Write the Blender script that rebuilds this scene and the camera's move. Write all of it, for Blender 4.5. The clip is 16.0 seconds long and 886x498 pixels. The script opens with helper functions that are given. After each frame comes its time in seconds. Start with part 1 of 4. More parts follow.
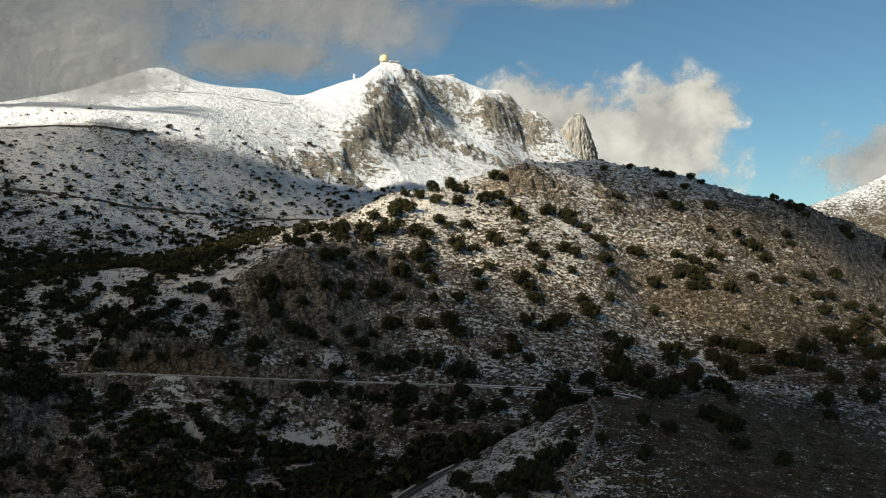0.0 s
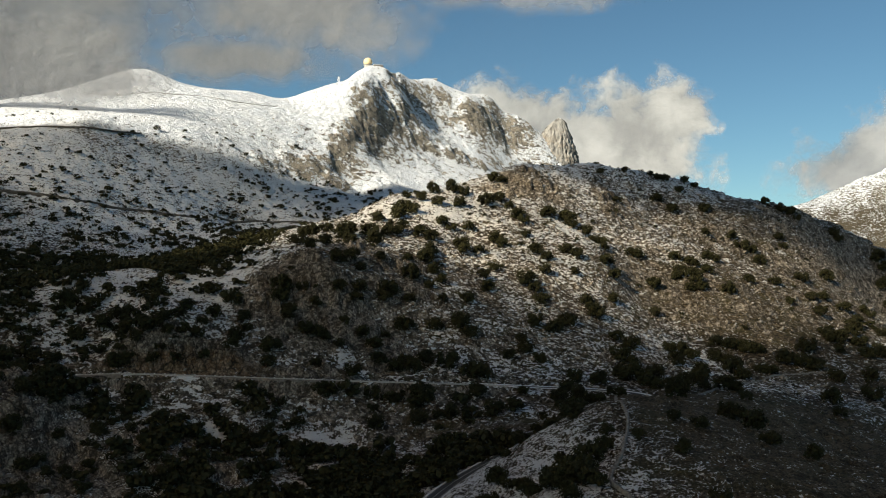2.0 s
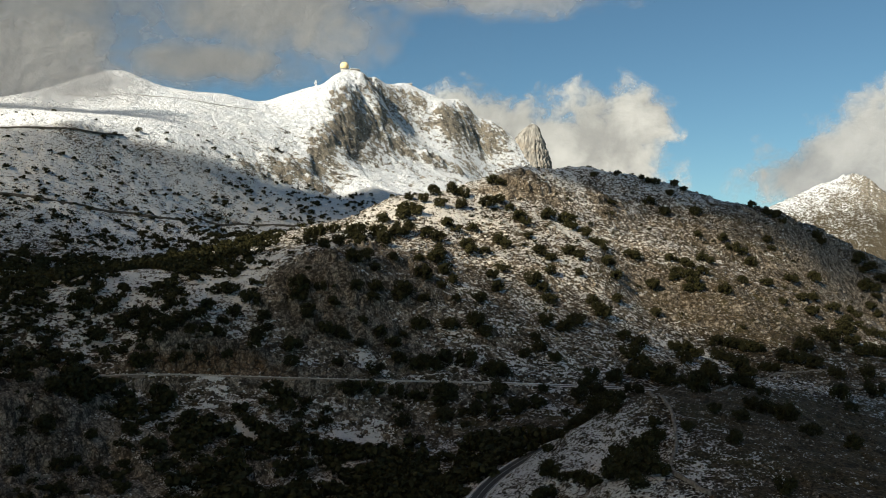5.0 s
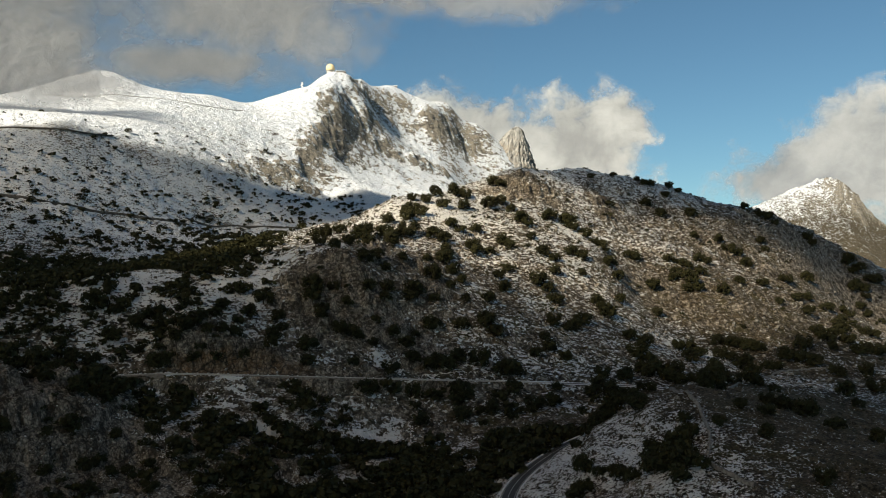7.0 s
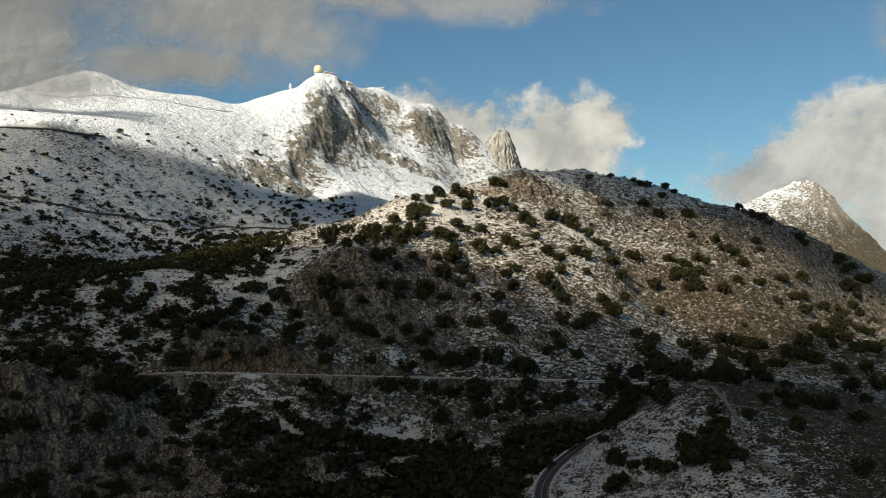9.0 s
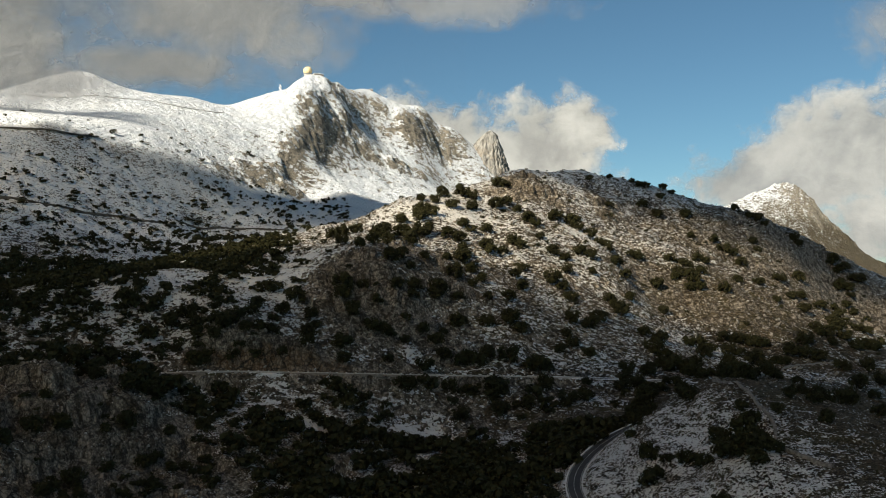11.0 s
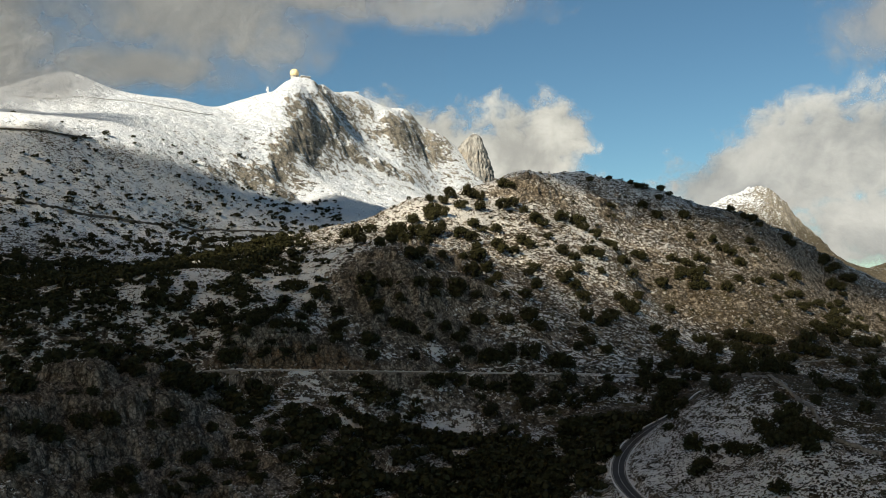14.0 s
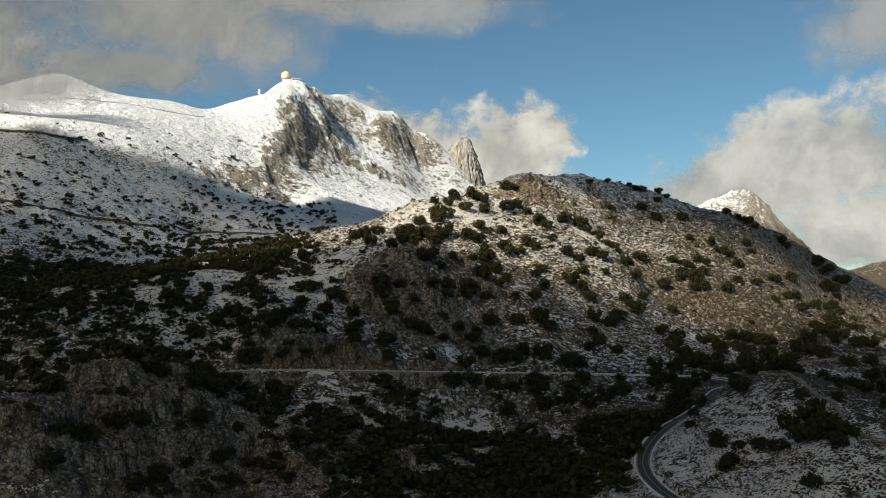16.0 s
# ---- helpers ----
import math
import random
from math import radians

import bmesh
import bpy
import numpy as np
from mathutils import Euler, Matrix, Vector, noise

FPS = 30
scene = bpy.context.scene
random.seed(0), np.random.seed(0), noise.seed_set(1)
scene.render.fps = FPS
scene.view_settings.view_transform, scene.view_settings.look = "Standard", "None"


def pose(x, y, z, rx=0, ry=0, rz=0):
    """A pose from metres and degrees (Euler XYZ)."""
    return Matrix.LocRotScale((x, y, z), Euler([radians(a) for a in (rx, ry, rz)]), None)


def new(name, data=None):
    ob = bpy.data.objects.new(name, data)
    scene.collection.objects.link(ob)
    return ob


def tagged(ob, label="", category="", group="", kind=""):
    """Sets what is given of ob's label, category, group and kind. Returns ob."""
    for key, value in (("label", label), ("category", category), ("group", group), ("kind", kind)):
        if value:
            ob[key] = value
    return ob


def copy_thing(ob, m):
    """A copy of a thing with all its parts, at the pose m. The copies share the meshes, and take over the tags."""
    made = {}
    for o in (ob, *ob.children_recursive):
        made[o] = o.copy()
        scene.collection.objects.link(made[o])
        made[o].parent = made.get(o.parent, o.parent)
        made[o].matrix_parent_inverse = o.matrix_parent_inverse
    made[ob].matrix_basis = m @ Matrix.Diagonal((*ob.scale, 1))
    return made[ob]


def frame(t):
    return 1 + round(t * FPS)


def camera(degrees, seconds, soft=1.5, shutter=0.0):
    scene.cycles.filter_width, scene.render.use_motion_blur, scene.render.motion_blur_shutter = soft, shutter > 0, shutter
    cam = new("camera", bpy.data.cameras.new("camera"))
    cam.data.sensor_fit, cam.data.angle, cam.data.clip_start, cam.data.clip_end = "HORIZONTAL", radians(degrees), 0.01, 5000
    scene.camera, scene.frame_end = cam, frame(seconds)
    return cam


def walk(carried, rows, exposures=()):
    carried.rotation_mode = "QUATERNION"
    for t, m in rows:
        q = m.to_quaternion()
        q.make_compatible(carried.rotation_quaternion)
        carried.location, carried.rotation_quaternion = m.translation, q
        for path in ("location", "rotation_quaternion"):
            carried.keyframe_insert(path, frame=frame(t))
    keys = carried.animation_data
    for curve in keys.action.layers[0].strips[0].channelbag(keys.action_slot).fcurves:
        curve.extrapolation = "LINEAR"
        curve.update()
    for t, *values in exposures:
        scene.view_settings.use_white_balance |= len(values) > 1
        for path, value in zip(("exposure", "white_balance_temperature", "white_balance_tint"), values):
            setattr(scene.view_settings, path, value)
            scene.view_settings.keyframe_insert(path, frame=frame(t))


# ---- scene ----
cam = camera(55.19, 16.0, soft=1.0)
PATH = [
    (0, pose(0.00, 0.00, 100.00, 91.298, -0.000, 0.000)),
    (1, pose(-12.27, -1.08, 98.63, 91.456, -0.003, -0.935)),
    (2, pose(-24.42, -2.01, 97.35, 91.606, 0.002, -1.874)),
    (3, pose(-36.44, -2.79, 96.13, 91.747, 0.015, -2.805)),
    (4, pose(-48.34, -3.43, 94.95, 91.879, 0.038, -3.718)),
    (5, pose(-60.11, -3.93, 93.80, 92.000, 0.069, -4.606)),
    (6, pose(-71.75, -4.31, 92.66, 92.110, 0.108, -5.462)),
    (7, pose(-83.24, -4.56, 91.54, 92.211, 0.155, -6.281)),
    (8, pose(-94.58, -4.72, 90.43, 92.304, 0.209, -7.062)),
    (9, pose(-105.76, -4.79, 89.32, 92.388, 0.269, -7.804)),
    (10, pose(-116.78, -4.78, 88.24, 92.467, 0.333, -8.508)),
    (11, pose(-127.62, -4.72, 87.19, 92.542, 0.399, -9.178)),
    (12, pose(-138.29, -4.63, 86.18, 92.617, 0.465, -9.818)),
    (13, pose(-148.76, -4.53, 85.25, 92.694, 0.529, -10.435)),
    (14, pose(-159.03, -4.45, 84.40, 92.776, 0.589, -11.038)),
    (15, pose(-169.09, -4.41, 83.67, 92.869, 0.640, -11.637)),
    (16, pose(-178.93, -4.43, 83.10, 92.976, 0.680, -12.246)),
]
walk(cam, PATH, [(0, 0.72, 6500, 4), (16, 0.72, 6500, 4)])
# ---------------------------------------------------------------- world, sun
SUN_EL, SUN_AZ = radians(32), radians(225)     # azimuth clockwise from +y: behind and to the left of the way
to_sun = Vector((math.sin(SUN_AZ) * math.cos(SUN_EL), math.cos(SUN_AZ) * math.cos(SUN_EL), math.sin(SUN_EL)))

world = bpy.data.worlds.new("world")
scene.world = world
world.use_nodes = True
wt = world.node_tree
sky = wt.nodes.new("ShaderNodeTexSky")
sky.sky_type, sky.sun_disc = "NISHITA", False
sky.sun_elevation, sky.sun_rotation = SUN_EL, SUN_AZ
sky.altitude, sky.air_density, sky.dust_density, sky.ozone_density = 900, 1.0, 0.2, 2.2
wt.nodes["Background"].inputs["Strength"].default_value = 0.049
clear_air = wt.nodes.new("ShaderNodeMix")          # clean, cold mountain air: a little less red
clear_air.data_type, clear_air.blend_type = "RGBA", "MULTIPLY"
clear_air.inputs[0].default_value = 1.0
clear_air.inputs[7].default_value = (0.80, 1.0, 1.0, 1)
wt.links.new(sky.outputs[0], clear_air.inputs[6])
wt.links.new(clear_air.outputs[2], wt.nodes["Background"].inputs["Color"])

sun = new("sun", bpy.data.lights.new("sun", "SUN"))
sun.data.energy, sun.data.angle, sun.data.color = 5.0, radians(0.5), (1.0, 0.90, 0.77)
sun.matrix_world = Matrix.Translation((-600, -700, 900)) @ to_sun.to_track_quat("Z", "Y").to_matrix().to_4x4()


# ---------------------------------------------------------------- node helpers
class Nodes:
    """A small writer of material nodes: every call returns an output socket."""

    def __init__(self, name):
        self.mat = bpy.data.materials.new(name)
        self.mat.use_nodes = True
        self.t = self.mat.node_tree
        self.bsdf = self.t.nodes["Principled BSDF"]
        self.out = self.t.nodes["Material Output"]

    def put(self, socket, value):
        if isinstance(value, bpy.types.NodeSocket):
            self.t.links.new(value, socket)
        else:
            if socket.type == "RGBA" and len(value) == 3:
                value = (*value, 1)
            socket.default_value = value

    def obj(self):
        return self.t.nodes.new("ShaderNodeTexCoord").outputs["Object"]

    def uv(self):
        return self.t.nodes.new("ShaderNodeTexCoord").outputs["UV"]

    def split(self, vec):
        n = self.t.nodes.new("ShaderNodeSeparateXYZ")
        self.put(n.inputs[0], vec)
        return n.outputs

    def normal_z(self):
        return self.split(self.t.nodes.new("ShaderNodeNewGeometry").outputs["Normal"])[2]

    def mapped(self, vec, loc=(0, 0, 0), scale=(1, 1, 1), rot=(0, 0, 0), kind="POINT"):
        n = self.t.nodes.new("ShaderNodeMapping")
        n.vector_type = kind
        self.put(n.inputs["Vector"], vec)
        self.put(n.inputs["Location"], loc)
        self.put(n.inputs["Rotation"], rot)
        self.put(n.inputs["Scale"], scale)
        return n.outputs[0]

    def noise(self, vec, scale, detail=4, rough=0.55, distort=0.0, kind="FBM"):
        n = self.t.nodes.new("ShaderNodeTexNoise")
        n.noise_type = kind
        self.put(n.inputs["Vector"], vec)
        for key, v in (("Scale", scale), ("Detail", detail), ("Roughness", rough), ("Distortion", distort)):
            self.put(n.inputs[key], v)
        return n.outputs[0]

    def warped(self, vec, scale, amount):
        """The place moved about by noise, so that joints are not straight."""
        n = self.t.nodes.new("ShaderNodeTexNoise")
        self.put(n.inputs["Vector"], vec)
        self.put(n.inputs["Scale"], scale)
        a = self.t.nodes.new("ShaderNodeVectorMath")
        a.operation = "MULTIPLY_ADD"
        self.put(a.inputs[0], n.outputs["Color"])
        self.put(a.inputs[1], (amount, amount, amount))
        self.put(a.inputs[2], vec)
        return a.outputs[0]

    def voronoi(self, vec, scale, feature="DISTANCE_TO_EDGE"):
        n = self.t.nodes.new("ShaderNodeTexVoronoi")
        n.feature = feature
        self.put(n.inputs["Vector"], vec)
        self.put(n.inputs["Scale"], scale)
        return n.outputs["Distance"]

    def ball(self, vec, loc, radii, rot=(0, 0, 0)):
        """1 at loc, falling to 0 at the ellipsoid with these radii."""
        n = self.t.nodes.new("ShaderNodeTexGradient")
        n.gradient_type = "SPHERICAL"
        self.put(n.inputs[0], self.mapped(vec, loc, radii, rot, "TEXTURE"))
        return n.outputs["Fac"]

    def m(self, op, a, b=0.0, clamp=False):
        n = self.t.nodes.new("ShaderNodeMath")
        n.operation, n.use_clamp = op, clamp
        self.put(n.inputs[0], a)
        self.put(n.inputs[1], b)
        return n.outputs[0]

    def step(self, v, lo, hi, a=0.0, b=1.0):
        n = self.t.nodes.new("ShaderNodeMapRange")
        n.interpolation_type = "SMOOTHSTEP"
        for k, x in enumerate((v, lo, hi, a, b)):
            self.put(n.inputs[k], x)
        return n.outputs[0]

    def mix(self, f, a, b):
        n = self.t.nodes.new("ShaderNodeMix")
        n.data_type = "RGBA"
        self.put(n.inputs[0], f)
        self.put(n.inputs[6], a)
        self.put(n.inputs[7], b)
        return n.outputs[2]

    def attr(self, name):
        n = self.t.nodes.new("ShaderNodeAttribute")
        n.attribute_name = name
        return n.outputs["Fac"]

    def random(self):
        return self.t.nodes.new("ShaderNodeObjectInfo").outputs["Random"]

    def island(self):
        return self.t.nodes.new("ShaderNodeNewGeometry").outputs["Random Per Island"]

    def bump(self, height, strength, distance):
        n = self.t.nodes.new("ShaderNodeBump")
        self.put(n.inputs["Height"], height)
        n.inputs["Strength"].default_value, n.inputs["Distance"].default_value = strength, distance
        self.put(self.bsdf.inputs["Normal"], n.outputs[0])
        return n.outputs[0]

    def done(self, color, rough=0.8, metal=0.0, spec=0.3):
        self.put(self.bsdf.inputs["Base Color"], color)
        self.put(self.bsdf.inputs["Roughness"], rough)
        self.put(self.bsdf.inputs["Metallic"], metal)
        self.put(self.bsdf.inputs["Specular IOR Level"], spec)
        return self.mat


# ---------------------------------------------------------------- materials
def ground_material():
    """Limestone, thin soil and lying snow; the land's own layers say how bare, snowy and grassy a place is."""
    n = Nodes("mountain_ground")
    p = n.obj()
    x, y, z = n.split(p)
    nz = n.normal_z()
    bare, lie, turf = n.attr("bare"), n.attr("lie"), n.attr("turf")
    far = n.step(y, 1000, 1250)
    alp = n.step(y, 1270, 1400)
    patch = n.noise(p, 0.045, 5, 0.6)
    ledge = n.noise(n.mapped(p, scale=(0.6, 0.6, 1.8)), 0.24, 5, 0.6, 0.6)
    grit = n.step(y, 380, 500)
    stones = n.m("ADD", n.m("MULTIPLY", n.noise(n.mapped(p, scale=(0.9, 0.8, 1.2)), 0.55, 3, 0.6, 0.5), grit), n.m("MULTIPLY", n.noise(p, 0.95, 3, 0.6, 0.4), n.m("SUBTRACT", 1.0, grit)))
    flute = n.noise(n.mapped(p, scale=(1.0, 1.0, 0.42)), 0.26, 7, 0.68, 0.3)
    massive = n.noise(n.mapped(p, (3, 9, 1), (1.1, 0.8, 0.9), (0.0, 0.5, 0.0)), 0.085, 8, 0.72, 0.4)
    joints = n.voronoi(n.mapped(n.warped(n.warped(p, 0.22, 6.0), 0.9, 1.6), scale=(1, 1, 0.45)), 0.17)
    small_joints = n.voronoi(n.mapped(n.warped(p, 0.6, 2.0), scale=(1, 1, 0.6)), 0.55)
    # bare limestone: pale grey faces, dark joints, ochre stains
    face = n.m("ADD", n.m("MULTIPLY", flute, 0.6), n.m("MULTIPLY", stones, 0.4))
    rock = n.mix(n.step(face, 0.43, 0.57), (0.085, 0.072, 0.058), (0.53, 0.475, 0.405))
    rock = n.mix(n.step(patch, 0.42, 0.66, 0.0, 0.4), rock, (0.26, 0.22, 0.165))
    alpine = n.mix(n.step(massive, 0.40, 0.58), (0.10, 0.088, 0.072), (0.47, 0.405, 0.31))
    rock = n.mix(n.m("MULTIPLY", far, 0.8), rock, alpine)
    rust = n.m("ADD", n.ball(p, (-140, 466, 46), (110, 22, 16)), n.m("MULTIPLY", n.m("SUBTRACT", patch, 0.5), 1.2))
    rock = n.mix(n.step(rust, 0.25, 0.8, 0.0, 0.5), rock, (0.32, 0.18, 0.08))
    crack = n.m("MULTIPLY", n.step(joints, 0.0, 0.09, n.step(patch, 0.40, 0.60, 0.65, 0.08), 1.0), n.step(small_joints, 0.02, 0.2, 0.45, 1.0))
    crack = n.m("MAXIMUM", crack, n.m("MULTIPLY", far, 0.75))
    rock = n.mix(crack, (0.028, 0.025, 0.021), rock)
    # thin soil with dry grass and low scrub
    soil = n.mix(n.step(stones, 0.40, 0.60), (0.022, 0.018, 0.012), (0.145, 0.115, 0.078))
    soil = n.mix(n.step(patch, 0.46, 0.64, 0.0, 0.7), soil, (0.072, 0.068, 0.028))
    dry = n.mix(n.step(n.m("ADD", n.m("MULTIPLY", stones, 0.5), n.m("MULTIPLY", ledge, 0.5)), 0.42, 0.58), (0.030, 0.024, 0.014), (0.145, 0.115, 0.072))
    soil = n.mix(turf, soil, dry)
    cover = n.m("ADD", n.m("MULTIPLY", n.m("SUBTRACT", nz, 0.72), 0.7), n.m("MULTIPLY", n.m("SUBTRACT", n.noise(p, 0.2, 7, 0.7, 0.6), 0.5), 2.4))
    cover = n.m("ADD", cover, n.m("SUBTRACT", n.m("MULTIPLY", turf, 0.6), n.m("MULTIPLY", bare, 0.55)))
    base = n.mix(n.step(cover, 0.0, 0.16), rock, soil)
    # fresh snow on the ledges and between the stones
    s = n.m("ADD", lie, n.m("MULTIPLY", n.m("SUBTRACT", nz, 0.78), n.step(z, 150, 300, 0.7, 1.5)))
    s = n.m("ADD", s, n.m("MULTIPLY", n.m("SUBTRACT", ledge, 0.5), n.m("SUBTRACT", 2.2, n.m("ADD", n.m("MULTIPLY", far, 0.7), n.m("MULTIPLY", alp, 0.6)))))
    s = n.m("ADD", s, n.m("MULTIPLY", n.m("SUBTRACT", stones, 0.5), n.m("SUBTRACT", 3.0, n.m("ADD", n.m("MULTIPLY", far, 1.2), n.m("MULTIPLY", alp, 1.0)))))
    s = n.m("ADD", s, n.m("MULTIPLY", n.m("SUBTRACT", patch, 0.5), 0.7))
    s = n.m("ADD", s, n.m("MULTIPLY", far, n.m("MULTIPLY", n.m("SUBTRACT", n.noise(n.mapped(p, (11, 5, 0), (1, 1, 1.6)), 0.09, 7, 0.66, 0.6), 0.5), n.m("ADD", 1.6, n.m("MULTIPLY", alp, 1.0)))))
    s = n.m("SUBTRACT", s, n.m("MULTIPLY", bare, n.m("ADD", 0.12, n.m("MULTIPLY", n.m("SUBTRACT", massive, 0.45), 3.6))))
    snow = n.step(s, 0.01, 0.06)
    white = n.mix(n.step(n.noise(p, 0.02, 5, 0.6), 0.35, 0.65), (0.76, 0.775, 0.80), (0.86, 0.86, 0.86))
    col = n.mix(snow, base, white)
    relief = n.m("ADD", n.m("MULTIPLY", ledge, 1.5), n.m("MULTIPLY", stones, 0.6))
    relief = n.m("ADD", relief, n.m("MULTIPLY", bare, n.m("ADD", n.m("MULTIPLY", flute, 1.6), n.m("MULTIPLY", crack, 0.4))))
    relief = n.m("ADD", relief, n.m("MULTIPLY", far, n.m("MULTIPLY", n.noise(p, 0.06, 9, 0.70, 0.4), 5.0)))
    relief = n.m("ADD", relief, n.m("MULTIPLY", snow, 0.25))
    n.bump(relief, 1.0, 2.6)
    return n.done(col, n.mix(snow, (0.9, 0.9, 0.9), (0.65, 0.65, 0.65)), spec=0.2)


def crag_material():
    n = Nodes("limestone_crag")
    p = n.obj()
    streak = n.noise(n.mapped(p, scale=(0.10, 0.10, 0.014)), 1.0, 6, 0.62, 0.6)
    patch = n.noise(p, 0.03, 4, 0.6)
    fine = n.noise(p, 0.25, 5, 0.65)
    col = n.mix(n.step(streak, 0.34, 0.62), (0.085, 0.08, 0.073), (0.35, 0.33, 0.295))
    col = n.mix(n.step(patch, 0.45, 0.65, 0, 0.45), col, (0.30, 0.245, 0.18))
    s = n.m("ADD", n.m("MULTIPLY", n.m("SUBTRACT", n.normal_z(), 0.74), 1.2), n.m("MULTIPLY", n.m("SUBTRACT", fine, 0.5), 1.1))
    col = n.mix(n.step(s, 0.08, 0.2), col, (0.86, 0.87, 0.88))
    n.bump(n.m("ADD", streak, n.m("MULTIPLY", fine, 0.4)), 1.0, 5.0)
    return n.done(col, 0.9, spec=0.2)


def boulder_material():
    n = Nodes("loose_limestone")
    p = n.obj()
    r = n.island()
    col = n.mix(n.step(n.noise(p, 0.9, 5, 0.65), 0.32, 0.68), (0.16, 0.147, 0.128), (0.47, 0.44, 0.395))
    col = n.mix(n.m("MULTIPLY", r, 0.6), col, (0.22, 0.19, 0.15))
    s = n.m("ADD", n.m("MULTIPLY", n.m("SUBTRACT", n.normal_z(), 0.80), 0.9), n.m("MULTIPLY", n.m("SUBTRACT", n.noise(p, 0.5, 4, 0.6), 0.52), 2.0))
    col = n.mix(n.step(s, 0.05, 0.15), col, (0.84, 0.85, 0.87))
    n.bump(n.noise(p, 1.6, 5, 0.65), 0.9, 0.5)
    return n.done(col, 0.9, spec=0.2)


def leaf_material(name, dark, light):
    n = Nodes(name)
    r = n.island()
    o = n.random()
    g = n.noise(n.obj(), 1.2, 3, 0.6)
    c = n.mix(n.m("ADD", n.m("MULTIPLY", r, 0.6), n.m("MULTIPLY", g, 0.5)), dark, light)
    c = n.mix(n.m("MULTIPLY", o, 0.35), c, (0.045, 0.048, 0.016))
    return n.done(c, 0.75, spec=0.15)


def simple(name, a, b, scale, rough=0.8, metal=0.0, depth=0.0, spec=0.3):
    n = Nodes(name)
    p = n.obj()
    c = n.mix(n.step(n.noise(p, scale, 5, 0.6), 0.32, 0.68), a, b)
    c = n.mix(n.step(n.noise(p, scale * 9, 3, 0.6), 0.35, 0.75, 0.0, 0.4), c, tuple(v * 0.6 for v in a))
    if depth:
        n.bump(n.noise(p, scale * 5, 5, 0.65), 0.8, depth)
    return n.done(c, rough, metal, spec)


MAT = {
    "ground": ground_material(),
    "crag": crag_material(),
    "leaf": leaf_material("oak_leaves", (0.011, 0.011, 0.006), (0.052, 0.051, 0.022)),
    "scrub": leaf_material("scrub_leaves", (0.022, 0.022, 0.010), (0.085, 0.075, 0.035)),
    "boulder": boulder_material(),
    "bark": simple("bark", (0.06, 0.05, 0.04), (0.14, 0.12, 0.10), 2.0, 0.95, depth=0.05),
    "asphalt": simple("asphalt", (0.042, 0.042, 0.044), (0.065, 0.064, 0.062), 0.25, 0.75, depth=0.01),
    "paint": simple("road_paint", (0.55, 0.55, 0.52), (0.75, 0.75, 0.72), 1.5, 0.7),
    "snow": simple("lying_snow", (0.80, 0.82, 0.85), (0.88, 0.88, 0.88), 0.6, 0.6, depth=0.15),
    "bank": simple("dark_road_bank", (0.045, 0.042, 0.038), (0.13, 0.12, 0.105), 0.3, 0.95, depth=0.3),
    "masonry": simple("masonry", (0.15, 0.135, 0.115), (0.30, 0.27, 0.23), 0.7, 0.92, depth=0.12),
    "stone": simple("dry_stone", (0.13, 0.12, 0.11), (0.34, 0.32, 0.29), 0.9, 0.95, depth=0.15),
    "concrete": simple("concrete", (0.42, 0.40, 0.37), (0.55, 0.53, 0.50), 0.3, 0.85),
    "radome": simple("radome_shell", (0.80, 0.62, 0.34), (0.84, 0.67, 0.40), 0.15, 0.5),
    "white_metal": simple("white_painted_metal", (0.68, 0.68, 0.68), (0.80, 0.80, 0.80), 0.4, 0.5),
    "steel": simple("galvanised_steel", (0.38, 0.39, 0.40), (0.52, 0.53, 0.54), 1.0, 0.45, 0.6),
}


# ---------------------------------------------------------------- the landform
def lattice(ix, iy, seed):
    h = (ix.astype(np.int64) * 374761393 + iy.astype(np.int64) * 668265263 + seed * 974634777) & 0xFFFFFFFF
    h = ((h ^ (h >> 13)) * 1274126177) & 0xFFFFFFFF
    return ((h ^ (h >> 16)) & 0xFFFF) / 65535.0 * (2 * np.pi)


def perlin(x, y, seed):
    """Gradient noise, about -0.7 to 0.7."""
    ix, iy = np.floor(x), np.floor(y)
    fx, fy = x - ix, y - iy
    u, v = fx * fx * fx * (fx * (fx * 6 - 15) + 10), fy * fy * fy * (fy * (fy * 6 - 15) + 10)

    def corner(a, b):
        g = lattice(ix + a, iy + b, seed)
        return np.cos(g) * (fx - a) + np.sin(g) * (fy - b)

    low = corner(0, 0) * (1 - u) + corner(1, 0) * u
    top = corner(0, 1) * (1 - u) + corner(1, 1) * u
    return low * (1 - v) + top * v


def fbm(x, y, wave, octaves, seed, gain=0.5, ridged=False):
    total, amp = 0.0, 1.0
    for k in range(octaves):
        f = 2.03 ** k / wave
        v = perlin(x * f + 17.3 * k, y * f - 9.1 * k, seed + k)
        total = total + amp * ((0.36 - np.abs(v)) * 1.6 if ridged else v)
        amp *= gain
    return total


def smooth(v, lo, hi):
    t = np.clip((v - lo) / (hi - lo), 0, 1)
    return t * t * (3 - 2 * t)


